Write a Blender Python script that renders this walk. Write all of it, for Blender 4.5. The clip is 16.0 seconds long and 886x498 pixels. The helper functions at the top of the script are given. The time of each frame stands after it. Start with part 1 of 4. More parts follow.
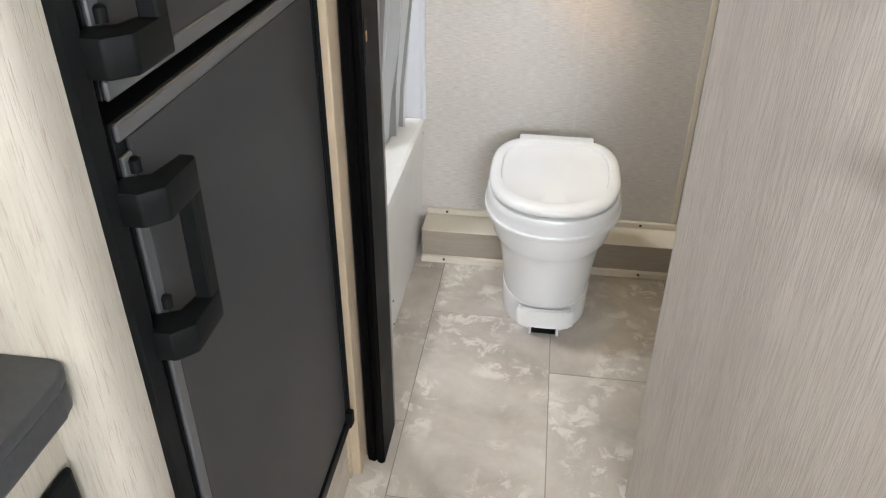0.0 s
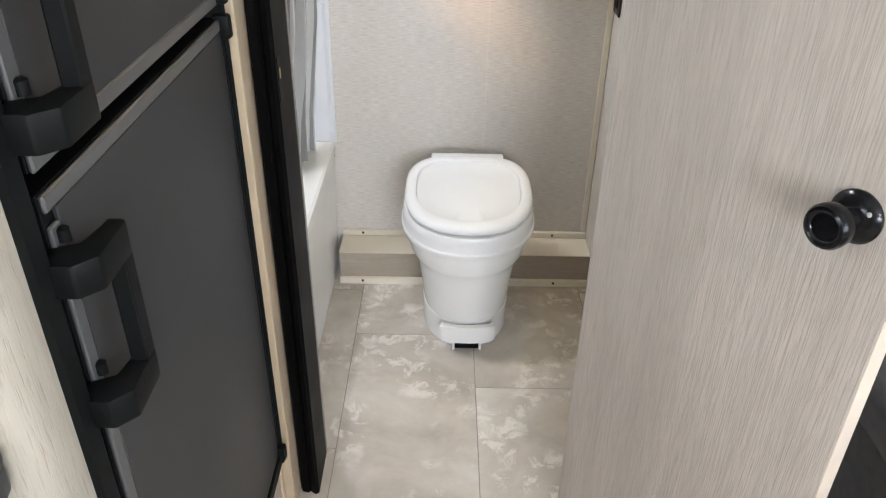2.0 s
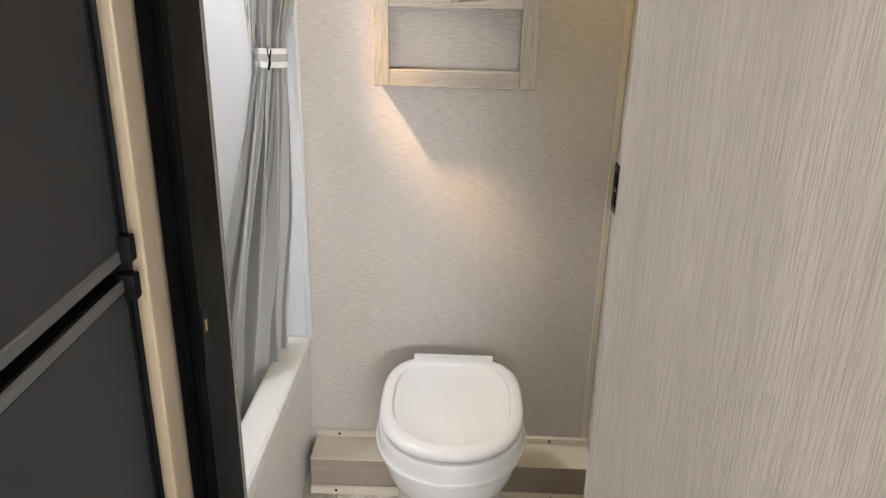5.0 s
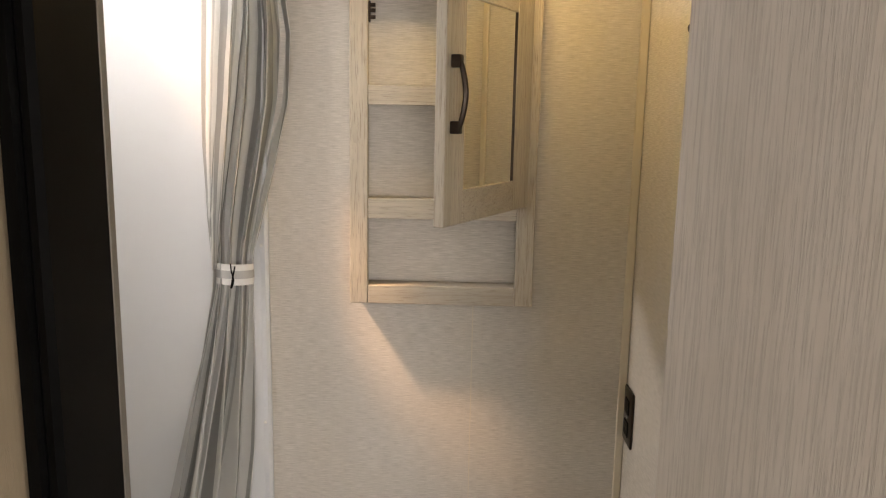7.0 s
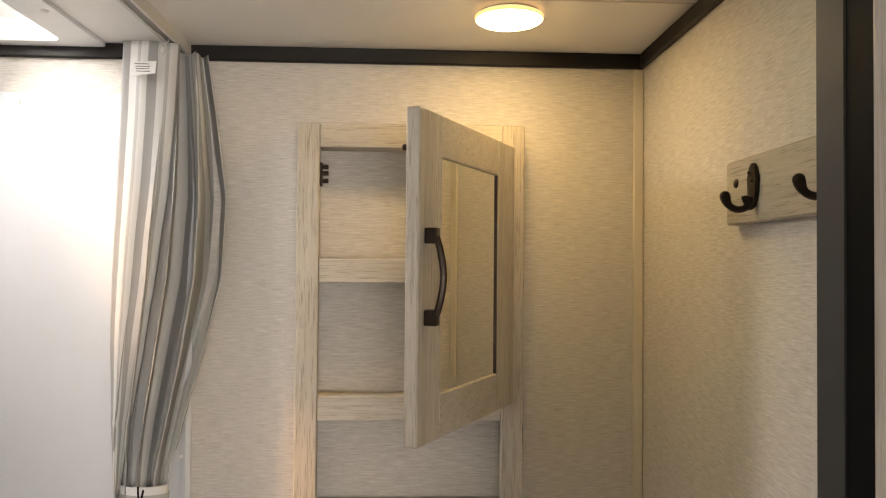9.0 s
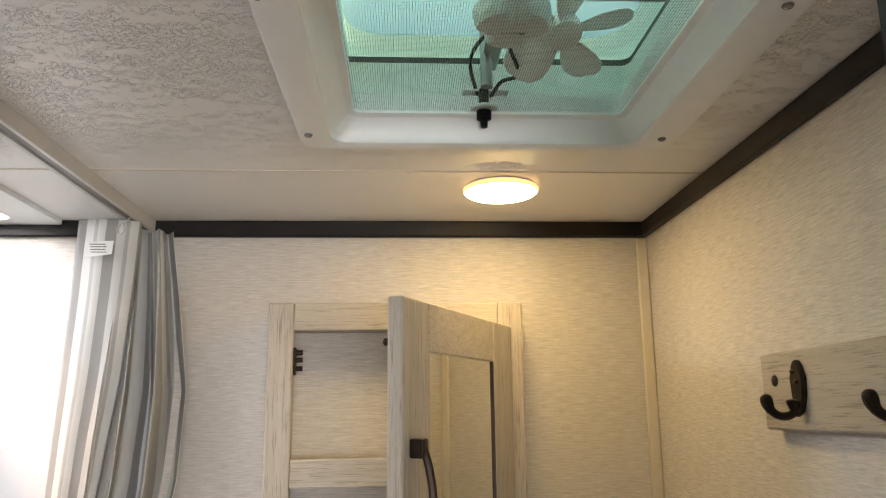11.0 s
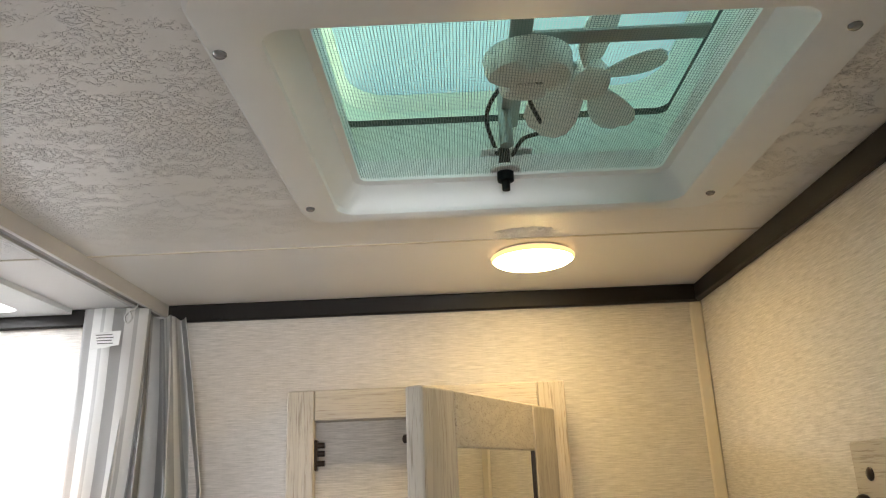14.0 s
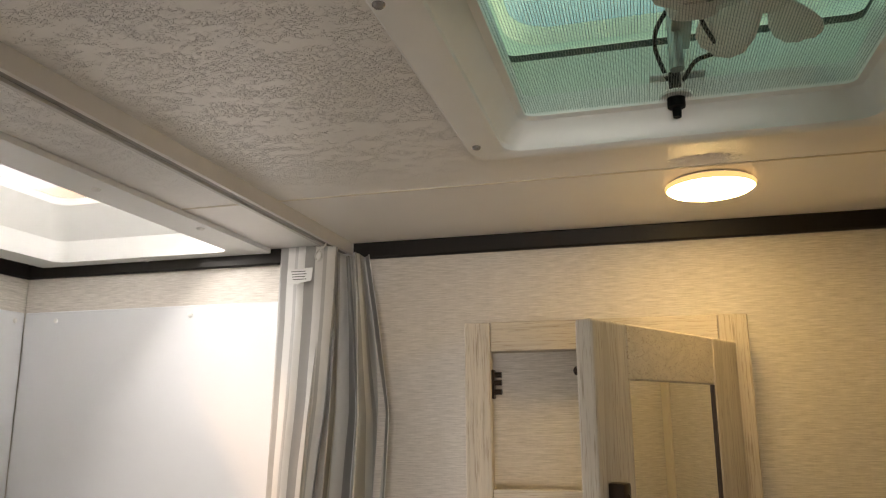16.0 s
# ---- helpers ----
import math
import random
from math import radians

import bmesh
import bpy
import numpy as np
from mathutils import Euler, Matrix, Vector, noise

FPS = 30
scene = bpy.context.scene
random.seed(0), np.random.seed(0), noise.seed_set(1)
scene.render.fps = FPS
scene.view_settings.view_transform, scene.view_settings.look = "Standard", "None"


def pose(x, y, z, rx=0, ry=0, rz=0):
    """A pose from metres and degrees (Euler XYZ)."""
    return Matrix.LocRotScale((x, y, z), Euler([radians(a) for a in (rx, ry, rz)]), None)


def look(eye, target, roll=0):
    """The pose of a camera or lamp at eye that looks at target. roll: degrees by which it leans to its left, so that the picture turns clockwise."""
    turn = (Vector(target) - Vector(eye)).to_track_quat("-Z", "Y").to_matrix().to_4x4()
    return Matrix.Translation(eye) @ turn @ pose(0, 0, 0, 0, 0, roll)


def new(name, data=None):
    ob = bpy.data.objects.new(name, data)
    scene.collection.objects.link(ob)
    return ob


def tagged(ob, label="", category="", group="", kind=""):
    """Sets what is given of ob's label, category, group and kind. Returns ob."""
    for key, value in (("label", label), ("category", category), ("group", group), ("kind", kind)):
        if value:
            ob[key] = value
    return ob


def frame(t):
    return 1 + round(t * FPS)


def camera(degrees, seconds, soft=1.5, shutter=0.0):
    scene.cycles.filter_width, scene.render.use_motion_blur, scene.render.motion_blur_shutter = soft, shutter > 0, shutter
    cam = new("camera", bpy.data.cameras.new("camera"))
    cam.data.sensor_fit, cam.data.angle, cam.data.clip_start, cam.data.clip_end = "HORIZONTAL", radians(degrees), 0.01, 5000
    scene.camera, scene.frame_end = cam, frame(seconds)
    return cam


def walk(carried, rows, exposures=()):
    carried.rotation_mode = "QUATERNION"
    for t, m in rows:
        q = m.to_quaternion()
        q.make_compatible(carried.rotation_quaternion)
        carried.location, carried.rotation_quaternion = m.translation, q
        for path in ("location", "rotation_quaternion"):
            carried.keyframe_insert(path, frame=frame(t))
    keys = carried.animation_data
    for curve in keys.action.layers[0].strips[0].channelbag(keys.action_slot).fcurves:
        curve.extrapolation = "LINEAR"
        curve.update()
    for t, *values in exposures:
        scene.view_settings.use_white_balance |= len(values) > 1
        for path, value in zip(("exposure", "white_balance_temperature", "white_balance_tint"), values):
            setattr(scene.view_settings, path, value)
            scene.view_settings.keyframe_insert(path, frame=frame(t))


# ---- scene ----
cam = camera(60.7, 16.0, soft=1.15)
PATH = [
    (0, (0.276, -2.171, 1.335), (0.043, -0.49, 0.277), 0.3),
    (0.5, (0.264, -2.186, 1.345), (0.069, -0.496, 0.292), 0.1),
    (1, (0.254, -2.19, 1.354), (0.129, -0.489, 0.31), 0.5),
    (1.5, (0.25, -2.188, 1.361), (0.2, -0.483, 0.317), 0.8),
    (2, (0.249, -2.17, 1.376), (0.253, -0.462, 0.337), 1.0),
    (2.5, (0.252, -2.142, 1.379), (0.272, -0.428, 0.348), 1.1),
    (3, (0.268, -2.11, 1.389), (0.283, -0.383, 0.38), 1.2),
    (3.5, (0.277, -2.06, 1.4), (0.283, -0.308, 0.436), 1.4),
    (4, (0.286, -1.996, 1.419), (0.286, -0.208, 0.524), 1.7),
    (4.2, (0.295, -1.971, 1.428), (0.29, -0.164, 0.57), 1.8),
    (6.3, (0.362, -1.756, 1.527), (0.267, 0.173, 1.006), 0.3),
    (6.5, (0.364, -1.722, 1.535), (0.274, 0.22, 1.063), 0.4),
    (7, (0.341, -1.634, 1.559), (0.297, 0.335, 1.21), 1.1),
    (7.5, (0.322, -1.556, 1.574), (0.33, 0.427, 1.313), 1.4),
    (8, (0.306, -1.483, 1.577), (0.356, 0.509, 1.406), 1.5),
    (8.5, (0.3, -1.412, 1.589), (0.371, 0.586, 1.54), 1.1),
    (9, (0.303, -1.357, 1.605), (0.388, 0.641, 1.652), 0.5),
    (9.5, (0.304, -1.315, 1.62), (0.389, 0.678, 1.755), -0.3),
    (10, (0.304, -1.286, 1.643), (0.394, 0.697, 1.884), -0.5),
    (10.2, (0.306, -1.274, 1.652), (0.397, 0.704, 1.935), -0.3),
    (12.5, (0.318, -1.16, 1.716), (0.458, 0.748, 2.298), -1.7),
    (13, (0.324, -1.144, 1.72), (0.437, 0.757, 2.33), -1.9),
    (13.5, (0.333, -1.135, 1.724), (0.403, 0.766, 2.341), -2.3),
    (14, (0.346, -1.136, 1.72), (0.327, 0.775, 2.307), -2.3),
    (14.5, (0.361, -1.138, 1.714), (0.191, 0.78, 2.256), -2.1),
    (15, (0.362, -1.134, 1.719), (0.061, 0.779, 2.218), -1.7),
    (15.5, (0.37, -1.128, 1.721), (-0.036, 0.775, 2.182), -1.0),
    (16, (0.36, -1.144, 1.721), (-0.136, 0.747, 2.145), -0.4),
]
walk(cam, [(t, look(eye, target, roll)) for t, eye, target, roll in PATH],
     [(0, 2.65, 6300, 12), (3.8, 2.6, 6200, 12), (6.5, 1.95, 7500, 16), (8, 1.72, 7600, 16), (10, 1.72, 7200, 16), (12.5, 1.88, 6500, 13), (14.5, 1.68, 6750, 14), (16, 1.3, 7600, 16)])

# ---- light ----
world = bpy.data.worlds.new("sky")
scene.world = world
world.use_nodes = True
wn = world.node_tree
sky = wn.nodes.new("ShaderNodeTexSky")
sky.sky_type, sky.sun_disc = "NISHITA", False
SUN_WAY = Vector((0.145, 0.066, -0.216)).normalized()
sky.sun_elevation = math.asin(-SUN_WAY.z)
sky.sun_rotation = math.atan2(-SUN_WAY.x, -SUN_WAY.y)
wn.links.new(sky.outputs[0], wn.nodes["Background"].inputs[0])
wn.nodes["Background"].inputs[1].default_value = 0.12

sun = new("sun", bpy.data.lights.new("sun", "SUN"))
sun.data.energy, sun.data.angle, sun.data.color = 2.3, radians(5.0), (1.0, 0.74, 0.48)
sun.matrix_world = look((-3, -1.5, 6), Vector((-3, -1.5, 6)) + SUN_WAY)


def window_light(name, eye, target, w, h, watts, color=(0.93, 0.97, 1.0)):
    lamp = new(name, bpy.data.lights.new(name, "AREA"))
    lamp.data.shape, lamp.data.size, lamp.data.size_y = "RECTANGLE", w, h
    lamp.data.energy, lamp.data.color = watts, color
    lamp.matrix_world = look(eye, target)
    return lamp


window_light("window_light_rear", (0.95, -4.36, 1.35), (0.7, -2.4, 3.0), 1.25, 0.85, 14)
window_light("window_light_kitchen", (-0.76, -2.45, 1.35), (1, -1.6, 1.4), 0.65, 0.5, 1.0, (0.92, 0.99, 0.97))
window_light("window_light_side", (1.67, -2.6, 1.3), (0, -2.5, 1.7), 1.0, 0.7, 2.2)
window_light("skylight_light", (-0.475, -0.28, 2.076), (0.65, -1.0, 1.2), 0.20, 0.20, 2.9, (0.93, 0.97, 1.0))


# ---- helpers for meshes ----
def thing(name, m, label, category, group="", kind=""):
    ob = new(name)
    ob.empty_display_size = 0.05
    ob.matrix_basis = m if isinstance(m, Matrix) else Matrix.Translation(m)
    return tagged(ob, label, category, group, kind)


def world_of(ob):
    m = Matrix.Identity(4)
    while ob is not None:
        m = ob.matrix_basis @ m
        ob = ob.parent
    return m


def finish(name, bm, mat, smooth=False):
    me = bpy.data.meshes.new(name)
    bmesh.ops.recalc_face_normals(bm, faces=bm.faces)
    bm.to_mesh(me)
    bm.free()
    if mat is not None:
        me.materials.append(mat)
    if smooth:
        for p in me.polygons:
            p.use_smooth = True
        me.set_sharp_from_angle(angle=radians(35))
    return me


def part(name, bm, mat, parent, label="", smooth=False, local=False):
    """One mesh under a thing or part; bm is in world places unless local."""
    if not local:
        bm.transform(world_of(parent).inverted())
    ob = new(name, finish(name, bm, mat, smooth))
    ob.parent = parent
    return tagged(ob, label) if label else ob


def solid(name, bm, mat, label, category, kind="structure", smooth=False, group=""):
    ob = new(name, finish(name, bm, mat, smooth))
    return tagged(ob, label, category, group, kind)


def box(x0, x1, y0, y1, z0, z1, bevel=0.0, seg=1, bm=None):
    bm2 = bmesh.new()
    bmesh.ops.create_cube(bm2, size=1)
    bm2.transform(Matrix.Translation(((x0 + x1) / 2, (y0 + y1) / 2, (z0 + z1) / 2))
                  @ Matrix.Diagonal((abs(x1 - x0), abs(y1 - y0), abs(z1 - z0), 1)))
    if bevel:
        bmesh.ops.bevel(bm2, geom=bm2.edges[:], offset=bevel, segments=seg, profile=0.5, affect="EDGES")
    return join(bm, bm2)


def join(bm, other):
    if bm is None:
        return other
    me = bpy.data.meshes.new("tmp")
    other.to_mesh(me)
    other.free()
    bm.from_mesh(me)
    bpy.data.meshes.remove(me)
    return bm


def loft(rings, close=True, cap0=False, cap1=False, bm=None):
    bm = bm or bmesh.new()
    rows = [[bm.verts.new(p) for p in ring] for ring in rings]
    n = len(rows[0])
    for a, b in zip(rows, rows[1:]):
        for i in range(n if close else n - 1):
            j = (i + 1) % n
            bm.faces.new((a[i], a[j], b[j], b[i]))
    if cap0:
        bm.faces.new(rows[0][::-1])
    if cap1:
        bm.faces.new(rows[-1])
    return bm


def prism(poly, axis, a, b, bevel=0.0, seg=1, bm=None):
    """A polygon in the two other axes, drawn out along axis from a to b."""
    def at(u, v, w):
        return {"x": (w, u, v), "y": (u, w, v), "z": (u, v, w)}[axis]
    bm2 = loft([[at(u, v, w) for u, v in poly] for w in (a, b)], cap0=True, cap1=True)
    if bevel:
        bmesh.ops.bevel(bm2, geom=bm2.edges[:], offset=bevel, segments=seg, profile=0.5, affect="EDGES")
    return join(bm, bm2)


def lathe(profile, m=None, seg=32, bm=None):
    """Profile of (radius, height), turned round z, then put by m."""
    bm2 = loft([[(r * math.cos(2 * math.pi * k / seg), r * math.sin(2 * math.pi * k / seg), h) for k in range(seg)] for r, h in profile],
               cap0=True, cap1=True)
    if m is not None:
        bm2.transform(m)
    return join(bm, bm2)


def tube(points, radii, seg=10, bm=None, flat=1.0):
    pts = [Vector(p) for p in points]
    if not isinstance(radii, (list, tuple)):
        radii = [radii] * len(pts)
    rings, side = [], None
    for i, p in enumerate(pts):
        d = (pts[min(i + 1, len(pts) - 1)] - pts[max(i - 1, 0)]).normalized()
        if side is None:
            side = d.orthogonal().normalized()
        side = (side - d * side.dot(d)).normalized()
        up = d.cross(side)
        rings.append([p + radii[i] * (math.cos(2 * math.pi * k / seg) * side + flat * math.sin(2 * math.pi * k / seg) * up) for k in range(seg)])
    return join(bm, loft(rings, cap0=True, cap1=True))


def curve_points(ctrl, steps=8):
    """A smooth line through the given points."""
    c = [Vector(p) for p in ctrl]
    out = []
    for i in range(len(c) - 1):
        p0, p1, p2, p3 = c[max(i - 1, 0)], c[i], c[i + 1], c[min(i + 2, len(c) - 1)]
        for k in range(steps):
            t = k / steps
            out.append(0.5 * ((2 * p1) + (p2 - p0) * t + (2 * p0 - 5 * p1 + 4 * p2 - p3) * t * t + (3 * p1 - p0 - 3 * p2 + p3) * t ** 3))
    return out + [c[-1]]


def plate(x0, x1, y0, y1, z0, z1, holes, bm=None):
    """A flat slab between z0 and z1 with rectangular holes through it."""
    xs = sorted({x0, x1, *(h[0] for h in holes), *(h[1] for h in holes)})
    ys = sorted({y0, y1, *(h[2] for h in holes), *(h[3] for h in holes)})
    bm2 = bmesh.new()
    for a, b in zip(xs, xs[1:]):
        for c, d in zip(ys, ys[1:]):
            mx, my = (a + b) / 2, (c + d) / 2
            if not any(h[0] < mx < h[1] and h[2] < my < h[3] for h in holes):
                bmesh.ops.create_cube(bm2, size=1, matrix=Matrix.Translation((mx, my, (z0 + z1) / 2)) @ Matrix.Diagonal((b - a, d - c, z1 - z0, 1)))
    bmesh.ops.remove_doubles(bm2, verts=bm2.verts[:], dist=1e-5)
    seen = {}
    for f in bm2.faces:
        seen.setdefault(tuple(round(v, 5) for v in f.calc_center_median()), []).append(f)
    bmesh.ops.delete(bm2, geom=[f for fs in seen.values() if len(fs) > 1 for f in fs], context="FACES")
    return join(bm, bm2)


def screw(at_place, normal, mat, parent=None, r=0.004, name="screw"):
    z = Vector(normal).normalized()
    m = Matrix.Translation(at_place) @ z.to_track_quat("Z", "Y").to_matrix().to_4x4()
    bm = lathe([(r, 0), (r, 0.0012), (r * 0.7, 0.0026), (0.0008, 0.003)], m, 12)
    return part(name, bm, mat, parent, smooth=True)


# ---- materials ----
def material(name, color, rough=0.5, metal=0.0, spec=0.5):
    m = bpy.data.materials.new(name)
    m.use_nodes = True
    b = m.node_tree.nodes["Principled BSDF"]
    b.inputs["Base Color"].default_value = (*color, 1)
    b.inputs["Roughness"].default_value, b.inputs["Metallic"].default_value = rough, metal
    b.inputs["Specular IOR Level"].default_value = spec
    return m, m.node_tree, b


def coords(nt, scale=(1, 1, 1), kind="Object"):
    tc, mp = nt.nodes.new("ShaderNodeTexCoord"), nt.nodes.new("ShaderNodeMapping")
    mp.inputs["Scale"].default_value = scale
    nt.links.new(tc.outputs[kind], mp.inputs[0])
    return mp.outputs[0]


def noise_tex(nt, vec, scale, detail=4.0, rough=0.55, dist=0.0):
    n = nt.nodes.new("ShaderNodeTexNoise")
    n.inputs["Scale"].default_value, n.inputs["Detail"].default_value = scale, detail
    n.inputs["Roughness"].default_value, n.inputs["Distortion"].default_value = rough, dist
    nt.links.new(vec, n.inputs["Vector"])
    return n.outputs["Fac"]


def ramp(nt, fac, *stops):
    r = nt.nodes.new("ShaderNodeValToRGB")
    while len(r.color_ramp.elements) < len(stops):
        r.color_ramp.elements.new(0.5)
    for e, (p, c) in zip(r.color_ramp.elements, stops):
        e.position, e.color = p, (*c, 1) if len(c) == 3 else c
    nt.links.new(fac, r.inputs[0])
    return r.outputs[0]


def mix(nt, fac, a, b, how="MIX"):
    n = nt.nodes.new("ShaderNodeMix")
    n.data_type, n.blend_type = "RGBA", how
    for sock, v in ((n.inputs[0], fac), (n.inputs[6], a), (n.inputs[7], b)):
        if isinstance(v, (int, float)):
            sock.default_value = v
        elif isinstance(v, tuple):
            sock.default_value = (*v, 1)
        else:
            nt.links.new(v, sock)
    return n.outputs[2]


def math_node(nt, op, a, b=0.0):
    n = nt.nodes.new("ShaderNodeMath")
    n.operation = op
    for sock, v in zip(n.inputs, (a, b)):
        if isinstance(v, (int, float)):
            sock.default_value = v
        else:
            nt.links.new(v, sock)
    return n.outputs[0]


def bump(nt, b, height, strength=0.3, dist=0.002):
    n = nt.nodes.new("ShaderNodeBump")
    n.inputs["Strength"].default_value, n.inputs["Distance"].default_value = strength, dist
    nt.links.new(height, n.inputs["Height"])
    nt.links.new(n.outputs[0], b.inputs["Normal"])


def wood(name, light, dark, axis="z", rough=0.5, emboss=0.5, depth=1.25, run=22, cut=0.54, thin=520):
    """Printed and embossed oak laminate with its grain along the axis."""
    m, nt, b = material(name, light, rough)
    long = {"x": (1, 26, 26), "y": (26, 1, 26), "z": (26, 26, 1)}[axis]
    v = coords(nt, long)
    rnd = nt.nodes.new("ShaderNodeObjectInfo").outputs["Random"]
    shift = nt.nodes.new("ShaderNodeVectorMath")
    shift.operation = "ADD"
    nt.links.new(v, shift.inputs[0])
    sh = nt.nodes.new("ShaderNodeCombineXYZ")
    for s in sh.inputs:
        nt.links.new(math_node(nt, "MULTIPLY", rnd, 17.0), s)
    nt.links.new(sh.outputs[0], shift.inputs[1])
    v = shift.outputs[0]
    broad = noise_tex(nt, v, 0.55, 2.0, 0.5, 0.6)
    rings = noise_tex(nt, v, 0.9, 2.0, 0.4, 0.5)
    cath = math_node(nt, "FRACT", math_node(nt, "MULTIPLY", rings, 11.0))
    fine = noise_tex(nt, v, 5.0, 6.0, 0.7, 0.4)
    pores = noise_tex(nt, coords(nt, {"x": (run, thin, thin), "y": (thin, run, thin), "z": (thin, thin, run)}[axis]), 1.0, 3.0, 0.65, 0.25)
    half = tuple((a + c) / 2 for a, c in zip(light, dark))
    col = mix(nt, ramp(nt, broad, (0.35, (0, 0, 0)), (0.65, (1, 1, 1))), light, tuple(0.65 * a + 0.35 * c for a, c in zip(light, dark)))
    line = ramp(nt, cath, (0.0, (1, 1, 1)), (0.16, (0.25, 0.25, 0.25)), (0.5, (0, 0, 0)), (1.0, (0.1, 0.1, 0.1)))
    col = mix(nt, math_node(nt, "MULTIPLY", line, 0.36 * depth), col, dark)
    streak = ramp(nt, fine, (0.47, (0, 0, 0)), (0.66, (1, 1, 1)))
    col = mix(nt, math_node(nt, "MULTIPLY", streak, 0.5 * depth), col, half)
    pore = ramp(nt, pores, (cut, (0, 0, 0)), (cut + 0.14, (1, 1, 1)))
    col = mix(nt, math_node(nt, "MULTIPLY", pore, 0.85 * depth), col, dark)
    nt.links.new(col, b.inputs["Base Color"])
    nt.links.new(ramp(nt, fine, (0.3, (rough * 0.85,) * 3), (0.7, (rough * 1.2,) * 3)), b.inputs["Roughness"])
    h = math_node(nt, "SUBTRACT", math_node(nt, "SUBTRACT", 2.0, pore), math_node(nt, "MULTIPLY", line, 0.6))
    bump(nt, b, h, emboss, 0.0006)
    return m


OAK_L, OAK_D = (0.50, 0.45, 0.375), (0.27, 0.225, 0.175)
oak_v = wood("oak_laminate_upright", OAK_L, OAK_D, "z")
oak_panel = wood("pale_oak_panel", (0.38, 0.352, 0.29), (0.25, 0.21, 0.16), "z", 0.5, 0.4, 0.8)
oak_h = wood("oak_laminate_level", OAK_L, OAK_D, "x")
oak_y = wood("oak_laminate_along", OAK_L, OAK_D, "y")
door_wood = wood("grey_oak_door", (0.50, 0.445, 0.39), (0.32, 0.275, 0.23), "z", 0.5, 0.5, 0.55, 13, 0.48, 480)
stile_wood = wood("honey_oak_stile", (0.45, 0.36, 0.25), (0.33, 0.255, 0.17), "z", 0.45, 0.3, 0.35)
plinth_wood = wood("taupe_laminate", (0.40, 0.345, 0.28), (0.31, 0.26, 0.205), "x")
strip_mat = material("beige_trim", (0.66, 0.60, 0.50), 0.5)[0]


def plain(name, color, rough=0.4, metal=0.0, var=0.06, scale=30.0, bumpy=0.08, spec=0.5):
    """A plain finish with faint blotches, handling marks and fine relief."""
    m, nt, b = material(name, color, rough, metal, spec)
    v = coords(nt)
    n = noise_tex(nt, v, scale, 5.0)
    big = noise_tex(nt, v, scale * 0.12, 3.0)
    both = math_node(nt, "ADD", math_node(nt, "MULTIPLY", n, 0.5), math_node(nt, "MULTIPLY", big, 0.5))
    lo, hi = tuple(c * (1 - var) for c in color), tuple(min(1, c * (1 + var)) for c in color)
    nt.links.new(ramp(nt, both, (0.3, lo), (0.7, hi)), b.inputs["Base Color"])
    r = ramp(nt, big, (0.3, (rough * 0.85,) * 3), (0.7, (min(1, rough * 1.2),) * 3))
    nt.links.new(r, b.inputs["Roughness"])
    if bumpy:
        bump(nt, b, n, bumpy, 0.0008)
    return m


white_plastic = plain("white_gloss_plastic", (0.80, 0.80, 0.79), 0.22, 0, 0.02, 12, 0.02)
tub_mat = plain("white_tub_acrylic", (0.80, 0.80, 0.78), 0.25, 0, 0.025, 8, 0.03)
surround_mat = plain("white_shower_panel", (0.66, 0.675, 0.70), 0.55, 0, 0.01, 40, 0.02, 0.3)
black_trim = plain("black_cove_trim", (0.010, 0.008, 0.007), 0.45, 0, 0.2, 40, 0.1, 0.3)
black_metal = plain("black_jamb_metal", (0.0022, 0.0022, 0.0022), 0.5, 0.0, 0.2, 25, 0.05, 0.06)
grey_edge = plain("grey_jamb_edge", (0.20, 0.185, 0.17), 0.4, 0.2, 0.1, 40, 0.05)
jamb_grey = plain("charcoal_jamb", (0.028, 0.028, 0.029), 0.45, 0.1, 0.15, 40, 0.05)
black_plastic = plain("black_plastic", (0.0045, 0.005, 0.005), 0.5, 0, 0.2, 50, 0.1, 0.11)
knob_mat = plain("black_knob_metal", (0.012, 0.012, 0.013), 0.2, 0.6, 0.2, 40, 0.02)
bronze = plain("dark_bronze", (0.035, 0.024, 0.018), 0.35, 0.7, 0.3, 60, 0.05)
steel = plain("screw_steel", (0.72, 0.72, 0.70), 0.35, 0.5, 0.1, 60, 0.0)
dark_screw = plain("dark_screw", (0.06, 0.045, 0.03), 0.4, 0.5, 0.1, 60, 0.0)
fridge_mat = plain("charcoal_fridge_panel", (0.023, 0.023, 0.025), 0.45, 0, 0.05, 6, 0.03, 0.35)
fridge_edge = plain("grey_fridge_edge", (0.095, 0.095, 0.096), 0.4, 0.3, 0.08, 30, 0.03)
counter_mat = plain("dark_grey_laminate", (0.035, 0.036, 0.038), 0.45, 0, 0.3, 120, 0.15)
rail_mat = plain("white_track", (0.62, 0.60, 0.57), 0.4, 0.1, 0.05, 40, 0.02)
vent_white = plain("vent_frame_plastic", (0.82, 0.83, 0.82), 0.35, 0, 0.03, 30, 0.05)
grey_metal = plain("bracket_metal", (0.32, 0.34, 0.33), 0.4, 0.8, 0.1, 40, 0.05)
fan_mat = plain("fan_plastic", (0.88, 0.86, 0.80), 0.4, 0, 0.05, 40, 0.03)
motor_mat = plain("motor_plastic", (0.72, 0.70, 0.66), 0.4, 0.0, 0.06, 40, 0.03)
fabric_dark = plain("dark_bench_vinyl", (0.06, 0.058, 0.062), 0.6, 0, 0.45, 40, 0.3)


